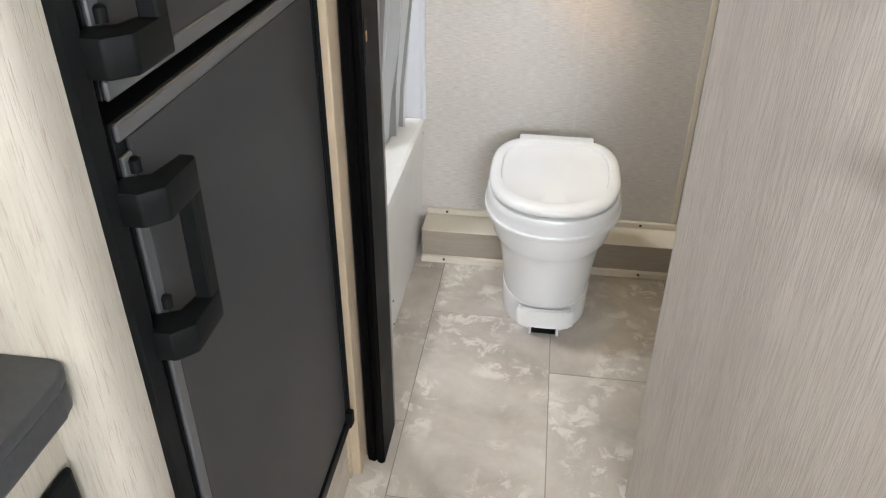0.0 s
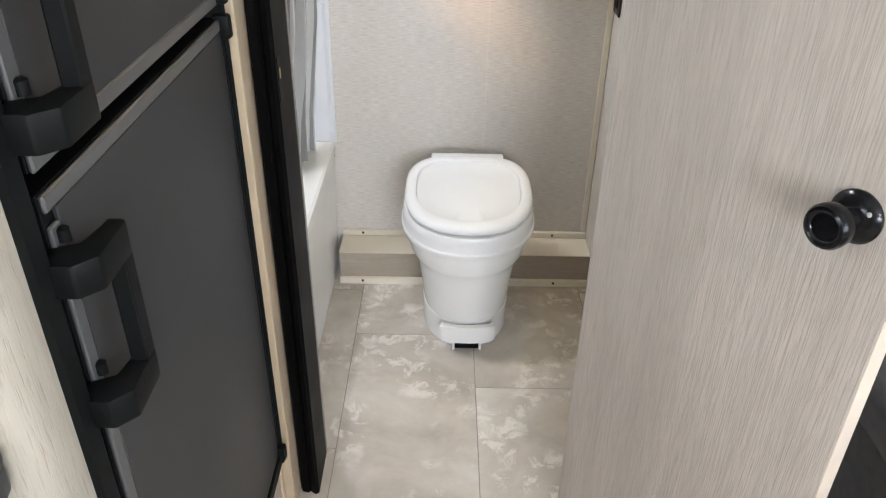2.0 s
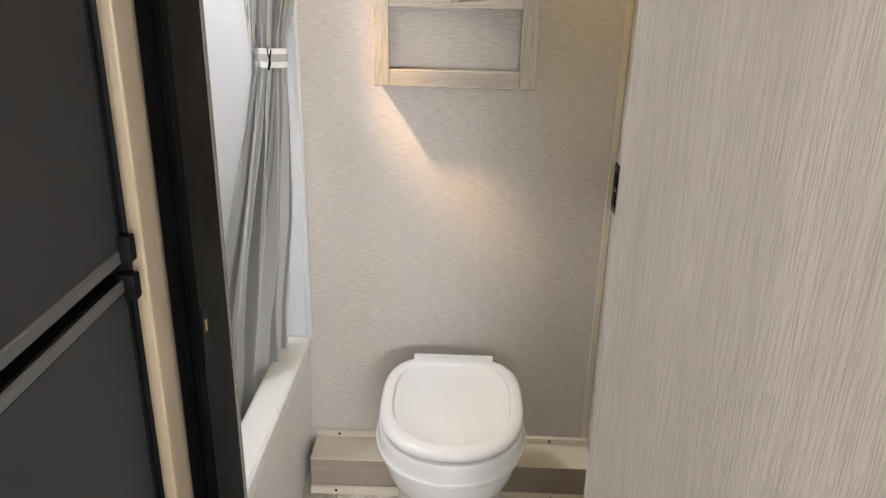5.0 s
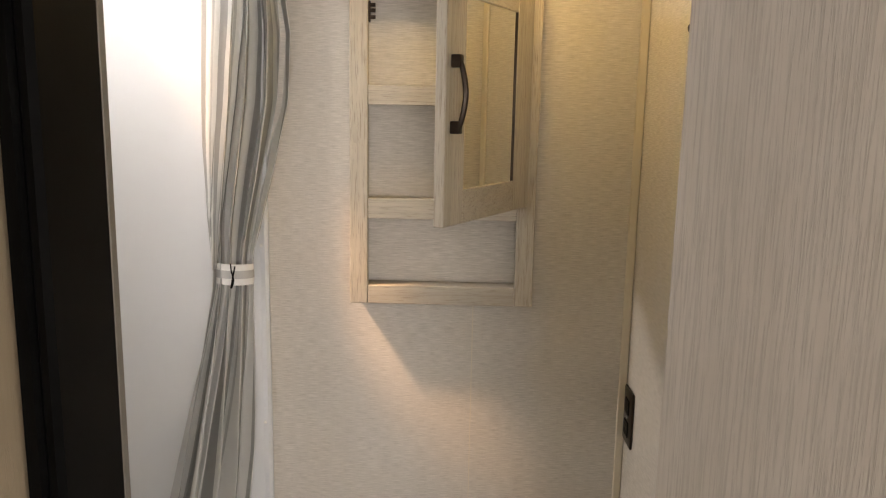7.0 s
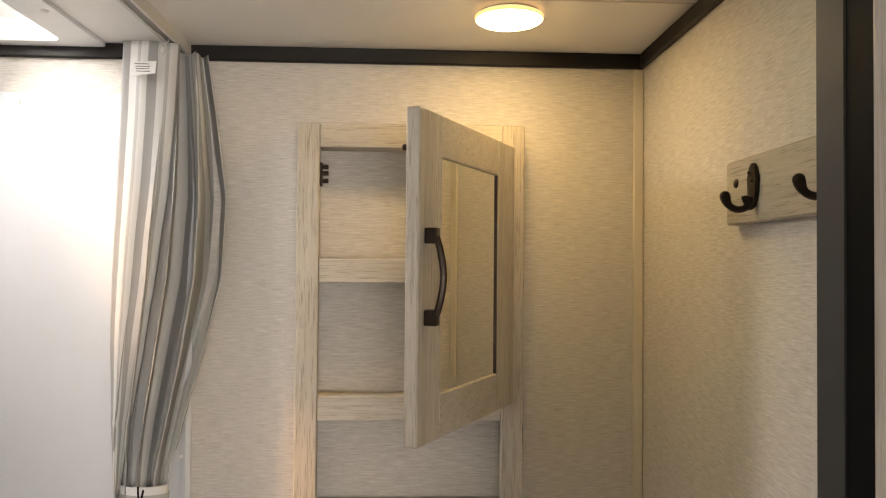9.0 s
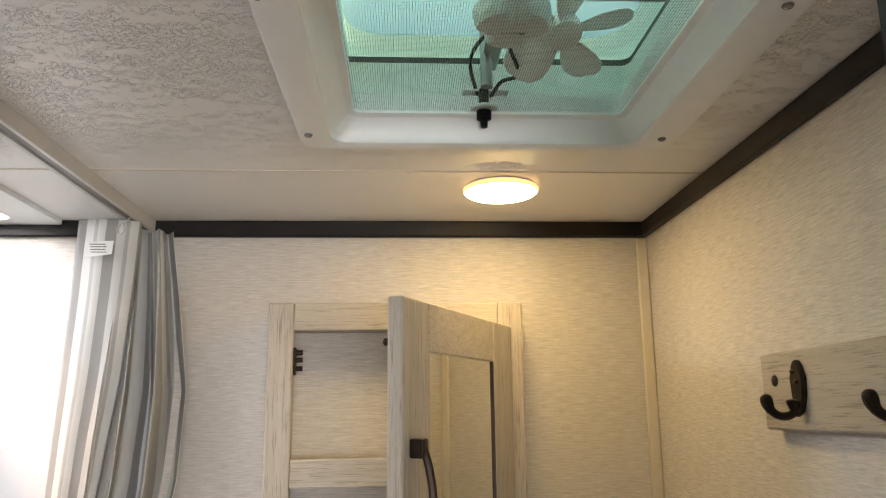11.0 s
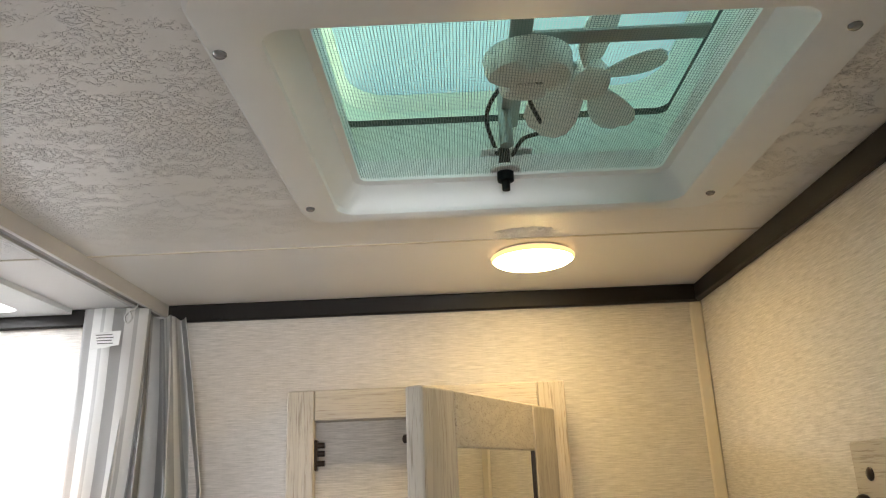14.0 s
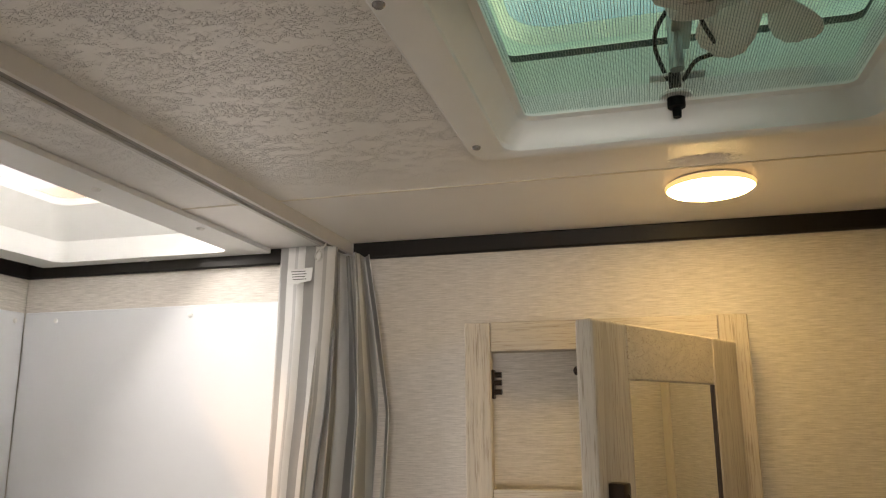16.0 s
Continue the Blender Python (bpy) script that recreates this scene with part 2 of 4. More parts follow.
def wallpaper():
    m, nt, b = material("linen_wallboard", (0.6, 0.53, 0.42), 0.62)
    v = coords(nt)
    # level threads: stretched along both walls, fine in height
    th = noise_tex(nt, coords(nt, (12, 12, 200)), 3.0, 4.0, 0.7)
    up = noise_tex(nt, coords(nt, (160, 160, 6)), 3.0, 3.0, 0.6)
    big = noise_tex(nt, v, 2.2, 3.0)
    col = mix(nt, ramp(nt, th, (0.35, (0, 0, 0)), (0.68, (1, 1, 1))), (0.70, 0.66, 0.615), (0.435, 0.403, 0.365))
    col = mix(nt, math_node(nt, "MULTIPLY", ramp(nt, up, (0.4, (0, 0, 0)), (0.7, (1, 1, 1))), 0.2), col, (0.70, 0.66, 0.60))
    col = mix(nt, math_node(nt, "MULTIPLY", big, 0.12), col, (0.54, 0.51, 0.46))
    nt.links.new(col, b.inputs["Base Color"])
    bump(nt, b, math_node(nt, "ADD", th, math_node(nt, "MULTIPLY", up, 0.25)), 0.4, 0.0008)
    return m


paper = wallpaper()


def ceiling_board():
    """Off-white vinyl board embossed with patches of short worm-like ridges."""
    m, nt, b = material("ceiling_vinyl", (0.84, 0.82, 0.79), 0.34)
    v = coords(nt)
    col = mix(nt, noise_tex(nt, v, 3.0, 4.0), (0.87, 0.85, 0.82), (0.80, 0.78, 0.75))
    worm = noise_tex(nt, coords(nt, (230, 340, 230)), 1.0, 1.5, 0.5, 0.6)
    ridge = ramp(nt, worm, (0.45, (0, 0, 0)), (0.50, (1, 1, 1)), (0.55, (0, 0, 0)))
    patch = math_node(nt, "ADD", math_node(nt, "MULTIPLY", noise_tex(nt, coords(nt, (40, 55, 40)), 1.0, 4.0, 0.7), 0.6),
                      math_node(nt, "MULTIPLY", noise_tex(nt, coords(nt, (3.2, 4.5, 3)), 1.0, 2.0), 0.4))
    where = ramp(nt, patch, (0.455, (0, 0, 0)), (0.515, (1, 1, 1)))
    # the board nearer the shower end was rolled smooth
    sep = nt.nodes.new("ShaderNodeSeparateXYZ")
    nt.links.new(v, sep.inputs[0])
    worn = nt.nodes.new("ShaderNodeMapRange")
    worn.inputs["From Min"].default_value, worn.inputs["From Max"].default_value = -0.28, -0.52
    nt.links.new(sep.outputs[1], worn.inputs["Value"])
    h = math_node(nt, "MULTIPLY", math_node(nt, "MULTIPLY", ridge, where), worn.outputs[0])
    nt.links.new(col, b.inputs["Base Color"])
    faint = noise_tex(nt, coords(nt, (60, 110, 60)), 1.0, 4.0, 0.6)
    bump(nt, b, math_node(nt, "ADD", h, math_node(nt, "MULTIPLY", faint, 0.08)), 1.0, 0.0019)
    return m


ceil_mat = ceiling_board()


def vinyl_tile():
    """Grey-beige stone print with pale plaster-like blotches."""
    m, nt, b = material("stone_print_vinyl", (0.36, 0.33, 0.28), 0.4)
    rnd = nt.nodes.new("ShaderNodeObjectInfo").outputs["Random"]
    tc, addv = nt.nodes.new("ShaderNodeTexCoord"), nt.nodes.new("ShaderNodeVectorMath")
    cb = nt.nodes.new("ShaderNodeCombineXYZ")
    nt.links.new(math_node(nt, "MULTIPLY", rnd, 31.0), cb.inputs[2])
    nt.links.new(math_node(nt, "MULTIPLY", rnd, 7.0), cb.inputs[0])
    nt.links.new(tc.outputs["Object"], addv.inputs[0])
    nt.links.new(cb.outputs[0], addv.inputs[1])
    v = addv.outputs[0]
    big = noise_tex(nt, v, 4.2, 5.0, 0.6, 0.5)
    fleck = noise_tex(nt, v, 17.0, 8.0, 0.72, 0.6)
    mid = noise_tex(nt, v, 9.0, 5.0, 0.6)
    col = ramp(nt, big, (0.3, (0.37, 0.325, 0.27)), (0.5, (0.51, 0.46, 0.40)), (0.72, (0.66, 0.62, 0.56)))
    col = mix(nt, math_node(nt, "MULTIPLY", ramp(nt, mid, (0.5, (0, 0, 0)), (0.75, (1, 1, 1))), 0.35), col, (0.52, 0.46, 0.36))
    spot = math_node(nt, "MULTIPLY", ramp(nt, fleck, (0.50, (0, 0, 0)), (0.57, (1, 1, 1))), ramp(nt, noise_tex(nt, v, 5.5, 3.0), (0.45, (0, 0, 0)), (0.56, (1, 1, 1))))
    col = mix(nt, math_node(nt, "MULTIPLY", spot, 0.6), col, (0.82, 0.78, 0.72))
    nt.links.new(col, b.inputs["Base Color"])
    nt.links.new(ramp(nt, fleck, (0.3, (0.3,) * 3), (0.7, (0.5,) * 3)), b.inputs["Roughness"])
    bump(nt, b, fleck, 0.15, 0.0008)
    return m


tile_mat = vinyl_tile()
joint_mat = plain("dark_tile_joint", (0.27, 0.245, 0.205), 0.7, 0, 0.1)


def shade(name, color, see_through, clear=(1, 1, 1)):
    """A translucent plastic sheet: part of the light passes straight, the rest is scattered through."""
    m, nt, b = material(name, color, 0.3)
    out = nt.nodes["Material Output"]
    tl, tr, gl, mx, mx2 = (nt.nodes.new(f"ShaderNode{k}") for k in ("BsdfTranslucent", "BsdfTransparent", "BsdfGlossy", "MixShader", "MixShader"))
    tl.inputs[0].default_value, tr.inputs[0].default_value = (*color, 1), (*clear, 1)
    gl.inputs["Roughness"].default_value = 0.15
    mx.inputs[0].default_value = see_through
    nt.links.new(tl.outputs[0], mx.inputs[1])
    nt.links.new(tr.outputs[0], mx.inputs[2])
    mx2.inputs[0].default_value = 0.06
    nt.links.new(mx.outputs[0], mx2.inputs[1])
    nt.links.new(gl.outputs[0], mx2.inputs[2])
    nt.links.new(mx2.outputs[0], out.inputs[0])
    return m


# white dome; its clear part is tinted amber to warm the sunlight passing
dome_mat = shade("white_skylight_acrylic", (0.93, 0.95, 0.97), 0.75, (1, 0.84, 0.66))
teal_mat = shade("teal_vent_lid", (0.17, 0.37, 0.33), 0.10, (0.24, 0.42, 0.40))


def glow(name, color, strength):
    m = bpy.data.materials.new(name)
    m.use_nodes = True
    nt = m.node_tree
    e = nt.nodes.new("ShaderNodeEmission")
    e.inputs[0].default_value, e.inputs[1].default_value = (*color, 1), strength
    nt.links.new(e.outputs[0], nt.nodes["Material Output"].inputs[0])
    return m


lamp_glow = glow("lamp_diffuser", (1.0, 0.735, 0.32), 18.0)
lamp_rim = glow("lamp_diffuser_rim", (1.0, 0.62, 0.25), 0.5)
mirror_mat = material("mirror_silver", (0.86, 0.87, 0.85), 0.01, 1.0)[0]
glass_mat = material("window_glass", (1, 1, 1), 0.02)[0]
glass_mat.node_tree.nodes["Principled BSDF"].inputs["Transmission Weight"].default_value = 1.0


def curtain_cloth():
    m, nt, b = material("striped_curtain_cloth", (0.7, 0.7, 0.7), 0.7)
    uv = nt.nodes.new("ShaderNodeUVMap")
    uv.uv_map = "cloth"
    sep = nt.nodes.new("ShaderNodeSeparateXYZ")
    nt.links.new(uv.outputs[0], sep.inputs[0])
    s = math_node(nt, "FRACT", math_node(nt, "MULTIPLY", sep.outputs[0], 10.5))
    edge = ramp(nt, s, (0.0, (0.45, 0.45, 0.445)), (0.34, (0.79, 0.79, 0.78)), (0.62, (0.58, 0.58, 0.575)), (0.74, (0.82, 0.82, 0.81)))
    edge.node.color_ramp.interpolation = "CONSTANT"
    nt.links.new(edge, b.inputs["Base Color"])
    b.inputs["Transmission Weight"].default_value = 0.0
    weave = noise_tex(nt, coords(nt, (500, 500, 500)), 1.0, 2.0)
    wr = noise_tex(nt, coords(nt, (18, 18, 6)), 1.0, 3.0)
    bump(nt, b, math_node(nt, "ADD", math_node(nt, "MULTIPLY", weave, 0.2), wr), 0.35, 0.004)
    tl, mx = nt.nodes.new("ShaderNodeBsdfTranslucent"), nt.nodes.new("ShaderNodeMixShader")
    nt.links.new(edge, tl.inputs[0])
    mx.inputs[0].default_value = 0.4
    nt.links.new(b.outputs[0], mx.inputs[1])
    nt.links.new(tl.outputs[0], mx.inputs[2])
    nt.links.new(mx.outputs[0], nt.nodes["Material Output"].inputs[0])
    return m


cloth = curtain_cloth()
cloth_white = plain("white_cloth", (0.74, 0.74, 0.73), 0.8, 0, 0.04, 200, 0.3)
cloth_grey = plain("grey_cloth", (0.42, 0.42, 0.42), 0.8, 0, 0.04, 200, 0.3)
ink = plain("grey_ink", (0.12, 0.12, 0.12), 0.7, 0, 0.05)

# ---- the shell ----
XL, XR, YB, H = -0.735, 0.724, 0.0, 1.994          # bathroom left, right, back; ceiling
X0, X1, Y0 = -0.755, 1.66, -4.35                 # outer sides and rear of the whole room
solid("wall_back", box(XL - 0.05, X1 + 0.05, 0, 0.04, -0.02, H + 0.15), paper, "beige linen-textured wallboard behind the toilet", "wall")
solid("wall_bath_right", box(XR, XR + 0.04, -0.935, 0, 0, H), paper, "beige linen-textured wallboard beside the coat hooks", "wall")
# left outer wall with the kitchen window opening
KW = (-2.8, -2.1, 1.08, 1.62)
bm = None
for y0, y1, z0, z1 in ((Y0, KW[0], 0, H), (KW[1], 0, 0, H), (KW[0], KW[1], 0, KW[2]), (KW[0], KW[1], KW[3], H)):
    bm = box(XL - 0.05, XL, y0, y1, z0, z1, bm=bm)
solid("wall_left", bm, paper, "beige wallboard with a kitchen window opening", "wall")
SW = (-3.15, -2.05, 0.95, 1.7)
bm = None
for y0, y1, z0, z1 in ((Y0, SW[0], 0, H), (SW[1], 0, 0, H), (SW[0], SW[1], 0, SW[2]), (SW[0], SW[1], SW[3], H)):
    bm = box(X1, X1 + 0.05, y0, y1, z0, z1, bm=bm)
solid("wall_right", bm, paper, "beige wallboard with a side window opening", "wall")
RW = (0.28, 1.62, 0.9, 1.8)
bm = None
for x0, x1, z0, z1 in ((XL - 0.05, RW[0], 0, H), (RW[1], X1 + 0.05, 0, H), (RW[0], RW[1], 0, RW[2]), (RW[0], RW[1], RW[3], H)):
    bm = box(x0, x1, Y0 - 0.05, Y0, z0, z1, bm=bm)
solid("wall_rear", bm, paper, "beige wallboard with a wide rear window opening", "wall")
# unseen wall, added to keep the rear light off the fridge end panel
solid("wall_galley", box(XL, 0.12, -2.96, -2.92, 0, H), paper, "unseen added wall that blocks the rear window's light", "wall")
# partition with the bathroom doorway
bm = box(XL, -0.06, -0.965, -0.935, 0, H)
bm = box(0.60, X1, -0.965, -0.935, 0, H, bm=bm)
bm = box(-0.06, 0.60, -0.965, -0.935, 1.97, H, bm=bm)
solid("wall_partition", bm, paper, "thin partition wall with the bathroom doorway", "wall")

# ceiling with the vent and skylight openings
VENT = (0.228, 0.589, -0.750, -0.394)
SKY = (-0.64, -0.292, -0.60, -0.04)
bm = plate(XL - 0.05, X1 + 0.05, Y0 - 0.05, 0, H, H + 0.045, [VENT, SKY])
rng = random.Random(5)
made = 0
while made < 420:
    x, y = 0.437 + 0.04 * rng.uniform(-1, 1), -0.297 + 0.022 * rng.uniform(-1, 1)
    if ((x - 0.437) / 0.04) ** 2 + ((y + 0.297) / 0.022) ** 2 > rng.uniform(0.3, 1):
        continue
    made += 1
    a, ln, wd2, hh = rng.gauss(0, 0.6), rng.uniform(0.0014, 0.0042), rng.uniform(0.0006, 0.001), rng.uniform(0.0004, 0.0008)
    bend = rng.uniform(-0.9, 0.9)
    rows = []
    for k in (-1, -0.3, 0.4, 1):
        px = x + ln * k * math.cos(a) - 0.0016 * bend * k * k * math.sin(a)
        py = y + ln * k * math.sin(a) + 0.0016 * bend * k * k * math.cos(a)
        nx, ny, w = -math.sin(a), math.cos(a), wd2 * (0.35 if abs(k) == 1 else 1)
        rows.append([bm.verts.new(p) for p in ((px + nx * w, py + ny * w, H), (px, py, H - hh * (0.3 if abs(k) == 1 else 1)), (px - nx * w, py - ny * w, H))])
    for p, q in zip(rows, rows[1:]):
        for i in (0, 1):
            bm.faces.new((p[i], p[i + 1], q[i + 1], q[i]))
solid("ceiling", bm, ceil_mat, "off-white embossed vinyl ceiling board", "ceiling")
bm = box(-0.09, XR, -0.2765, -0.2735, H - 0.0012, H)
bm = box(-0.292 + 0.06, -0.112, -0.2765, -0.2735, H - 0.0012, H, bm=bm)
solid("ceiling_seam", bm, strip_mat, "thin seam between ceiling boards", "seam")

# black cove trim under the ceiling
for nm, a in (("trim_back", (XL, XR, -0.011, 0, 1.967, H)), ("trim_right", (XR - 0.011, XR, -0.935, -0.011, 1.967, H)), ("trim_left", (XL, XL + 0.011, -0.935, -0.011, 1.967, H))):
    solid(nm, box(*a, 0.0025), black_trim, "black cove trim between wall and ceiling", "trim")
solid("trim_corner", box(0.705, 0.7235, -0.006, 0, 0.134, 1.967, 0.002), strip_mat, "pale beige strip in the wall corner", "trim")
solid("wall_seam", box(0.3725, 0.3745, -0.001, 0, 0.13, 1.16), strip_mat, "thin joint between two wallboards", "seam")

# plinth along the back wall
pl = thing("plinth", (0.31, -0.06, 0), "taupe wood-grain boxed ledge at the floor behind the toilet", "ledge", kind="structure")
part("ledge_box", box(-0.078, XR, -0.118, 0, 0, 0.108, 0.002), plinth_wood, pl)
part("top_board", box(-0.078, XR, -0.121, -0.001, 0.1085, 0.111, 0.001), strip_mat, pl)
up = part("upper_strip", prism([(-0.001, 0.112), (-0.013, 0.112), (-0.011, 0.130), (-0.001, 0.133)], "x", -0.078, XR, 0.0015), strip_mat, pl)
low = part("lower_strip", prism([(-0.119, 0.0), (-0.134, 0.0), (-0.129, 0.019), (-0.119, 0.022)], "x", -0.078, XR, 0.0015), strip_mat, pl)
for x in (-0.01, 0.155, 0.613):
    screw((x, -0.0118, 0.122), (0, -1, 0.1), dark_screw, up, 0.0042)
for x in (-0.004, 0.612):
    screw((x, -0.131, 0.012), (0, -1, 0.2), dark_screw, low, 0.0042)

# ---- toilet ----
TX = 0.322


def oval(cy, rx, ry, z, n=48, pw_back=2.3, pw_front=2.1, cx=TX):
    out = []
    for k in range(n):
        a = 2 * math.pi * k / n
        c, s = math.cos(a), math.sin(a)
        p = pw_back if s > 0 else pw_front
        out.append((cx + rx * math.copysign(abs(c) ** (2 / p), c), cy + ry * math.copysign(abs(s) ** (2 / p), s), z))
    return out


toilet = thing("toilet", (TX, -0.33, 0), "white plastic foot-flush toilet with its lid closed", "toilet")
body = [(-0.283, 0.121, 0.165, 0), (-0.283, 0.124, 0.168, 0.004), (-0.283, 0.126, 0.169, 0.080), (-0.283, 0.1255, 0.168, 0.084), (-0.283, 0.1225, 0.165, 0.086),
        (-0.283, 0.124, 0.166, 0.093), (-0.283, 0.131, 0.171, 0.16), (-0.284, 0.139, 0.176, 0.215), (-0.285, 0.144, 0.180, 0.238), (-0.287, 0.152, 0.186, 0.252),
        (-0.289, 0.162, 0.193, 0.268), (-0.289, 0.169, 0.193, 0.296), (-0.288, 0.173, 0.194, 0.324), (-0.288, 0.165, 0.185, 0.330)]
part("pedestal", loft([oval(*r) for r in body], cap0=True, cap1=True), white_plastic, toilet, smooth=True)


def sloped(ring, k):
    """The ring leaning forward: higher at the back."""
    return [(x, -0.287 + 0.95 * (y + 0.292), z + 0.009 + k * (y + 0.292)) for x, y, z in ring]


ring = [(-0.291, 0.168, 0.196, 0.316), (-0.292, 0.178, 0.205, 0.318), (-0.292, 0.1865, 0.2135, 0.322), (-0.292, 0.1885, 0.2155, 0.328), (-0.292, 0.1875, 0.2145, 0.334), (-0.292, 0.1845, 0.2115, 0.3365),
        (-0.292, 0.1835, 0.2105, 0.340), (-0.292, 0.1825, 0.2095, 0.360), (-0.292, 0.1815, 0.2085, 0.376), (-0.292, 0.178, 0.205, 0.382), (-0.292, 0.166, 0.194, 0.384), (-0.292, 0.150, 0.18, 0.382)]
part("seat_ring", loft([sloped(oval(*r), 0.06) for r in ring], cap0=True, cap1=True), white_plastic, toilet, smooth=True)
lid = [(-0.289, 0.160, 0.187, 0.388), (-0.289, 0.170, 0.197, 0.3895), (-0.289, 0.1765, 0.2035, 0.393), (-0.289, 0.178, 0.205, 0.399), (-0.289, 0.1765, 0.2035, 0.405), (-0.289, 0.171, 0.198, 0.4105), (-0.289, 0.163, 0.190, 0.4135),
       (-0.287, 0.151, 0.172, 0.4145), (-0.286, 0.147, 0.167, 0.4125), (-0.286, 0.144, 0.164, 0.4045), (-0.286, 0.140, 0.160, 0.4020), (-0.285, 0.07, 0.09, 0.4028), (-0.285, 0.01, 0.012, 0.403)]
part("lid", loft([sloped(oval(*r, pw_back=3.3, pw_front=2.3), 0.09) for r in ((a, b, c, h + 0.004) for a, b, c, h in lid)], cap0=True, cap1=True), white_plastic, toilet, smooth=True)
part("hinge_cover", box(TX - 0.1075, TX + 0.1075, -0.128, -0.080, 0.385, 0.443, 0.004, 3), white_plastic, toilet, smooth=True)
# thin black strips in place of the shade in the lid's notches
for s in (-1, 1):
    part("hinge_slot", box(TX + s * 0.1085 - 0.0015, TX + s * 0.1085 + 0.0015, -0.124, -0.100, 0.42, 0.4405, 0.0005), black_plastic, toilet)
ped = [(TX + math.sin(a) * 0.08 + 0.003, -0.455 - 0.022 * math.cos(a * 0.9)) for a in [(-1 + 2 * k / 14) * 1.35 for k in range(15)]]
poly = ped + [(x, y + 0.016) for x, y in ped[::-1]]
part("flush_pedal", prism(poly, "z", 0.034, 0.088, 0.007, 3), white_plastic, toilet, smooth=True)
# solid black block drawn in place of the shaded opening
part("pedal_recess", box(TX - 0.031, TX + 0.037, -0.4585, -0.40, 0.001, 0.033, 0.002), black_plastic, toilet, "black block standing for the shade under the pedal")
for s in (-1, 1):
    part("pedal_cheek", box(TX + s * 0.038 - 0.004 + 0.003, TX + s * 0.038 + 0.004 + 0.003, -0.466, -0.42, 0, 0.036, 0.003, 2), white_plastic, toilet, smooth=True)

# ---- tub and shower ----
tub = thing("bathtub", (-0.4, -0.47, 0), "white acrylic shower tub with a plain apron", "bathtub")
apron = [(-0.098, 0), (-0.094, 0.2), (-0.088, 0.38), (-0.084, 0.42), (-0.086, 0.434), (-0.094, 0.440), (-0.155, 0.440), (-0.165, 0.434), (-0.172, 0.42), (-0.185, 0.2), (-0.2, 0.12),
         (-0.66, 0.11), (-0.69, 0.2), (-0.70, 0.42), (-0.705, 0.44), (-0.7325, 0.44), (-0.7325, 0.0)]
part("shell", prism([(x, z) for x, z in apron], "y", -0.93, -0.006), tub_mat, tub, smooth=True)
part("rim_end", box(-0.70, -0.16, -0.06, -0.0065, 0.1, 0.4395, 0.006, 2), tub_mat, tub, smooth=True)
part("rim_near", box(-0.70, -0.16, -0.929, -0.87, 0.1, 0.4395, 0.006, 2), tub_mat, tub, smooth=True)
for y, z in ((-0.03, 0.405), (-0.50, 0.02), (-0.5, 0.1)):
    screw((-0.0865 if z > 0.3 else -0.0955, y, z), (1, 0, 0), dark_screw, tub, 0.003)
sur = thing("shower_surround", (-0.4, -0.01, 0.44), "white plastic shower wall panels screwed to the walls", "shower wall")
back_panel = part("back_panel", box(XL + 0.006, -0.079, -0.007, -0.001, 0.441, 1.905, 0.002), surround_mat, sur)
side_panel = part("side_panel", box(XL + 0.001, XL + 0.007, -0.93, -0.0075, 0.441, 1.905, 0.002), surround_mat, sur)
part("edge_moulding", prism([(-0.079, -0.001), (-0.079, -0.010), (-0.086, -0.013), (-0.098, -0.0075)], "z", 0.441, 1.905), surround_mat, sur)
for x in (-0.66, -0.386, -0.12):
    screw((x, -0.007, 1.888), (0, -1, 0), steel, back_panel, 0.0045)
for z in (0.47, 0.86, 1.27):
    screw((-0.094, -0.0095, z), (0.3, -1, 0), steel, back_panel, 0.004)
for y in (-0.03, -0.5):
    screw((XL + 0.007, y, 1.888), (1, 0, 0), steel, side_panel, 0.0045)

# curtain track
tr = thing("curtain_track", (-0.1, -0.47, 1.98), "off-white curtain track screwed to the ceiling", "curtain track")
part("rail", prism([(-0.112, 1.9995), (-0.112, 1.974), (-0.107, 1.974), (-0.107, 1.978), (-0.094, 1.978), (-0.094, 1.974), (-0.089, 1.974), (-0.089, 1.9995)], "y", -0.93, -0.012), rail_mat, tr)
# dark grey strip coloured like the shade inside the track's groove
part("slot", box(-0.1055, -0.0955, -0.928, -0.014, 1.9765, 1.9778), grey_edge, tr, "dark grey strip standing for the shaded groove underneath")
part("end_cap", box(-0.1125, -0.0885, -0.0118, -0.0112, 1.973, H), white_plastic, tr)


# curtain, gathered by a tie
def lerp_rows(rows, z):
    rows = sorted(rows)
    return np.array([np.interp(z, [r[0] for r in rows], [r[k] for r in rows]) for k in range(1, len(rows[0]))])


CURTAIN = [(0.28, -0.275, -0.38, -0.150, -0.075, 0.030), (0.565, -0.252, -0.30, -0.140, -0.070, 0.028), (0.82, -0.222, -0.20, -0.110, -0.070, 0.026),
           (1.05, -0.190, -0.13, -0.098, -0.075, 0.020), (1.19, -0.169, -0.105, -0.094, -0.080, 0.013), (1.225, -0.167, -0.10, -0.094, -0.080, 0.012), (1.26, -0.168, -0.10, -0.093, -0.078, 0.013),
           (1.33, -0.177, -0.088, -0.082, -0.055, 0.018), (1.44, -0.183, -0.082, -0.060, -0.036, 0.021), (1.58, -0.185, -0.078, -0.032, -0.030, 0.022),
           (1.72, -0.180, -0.078, -0.027, -0.030, 0.022), (1.86, -0.174, -0.080, -0.043, -0.030, 0.016), (1.968, -0.170, -0.085, -0.056, -0.036, 0.011)]
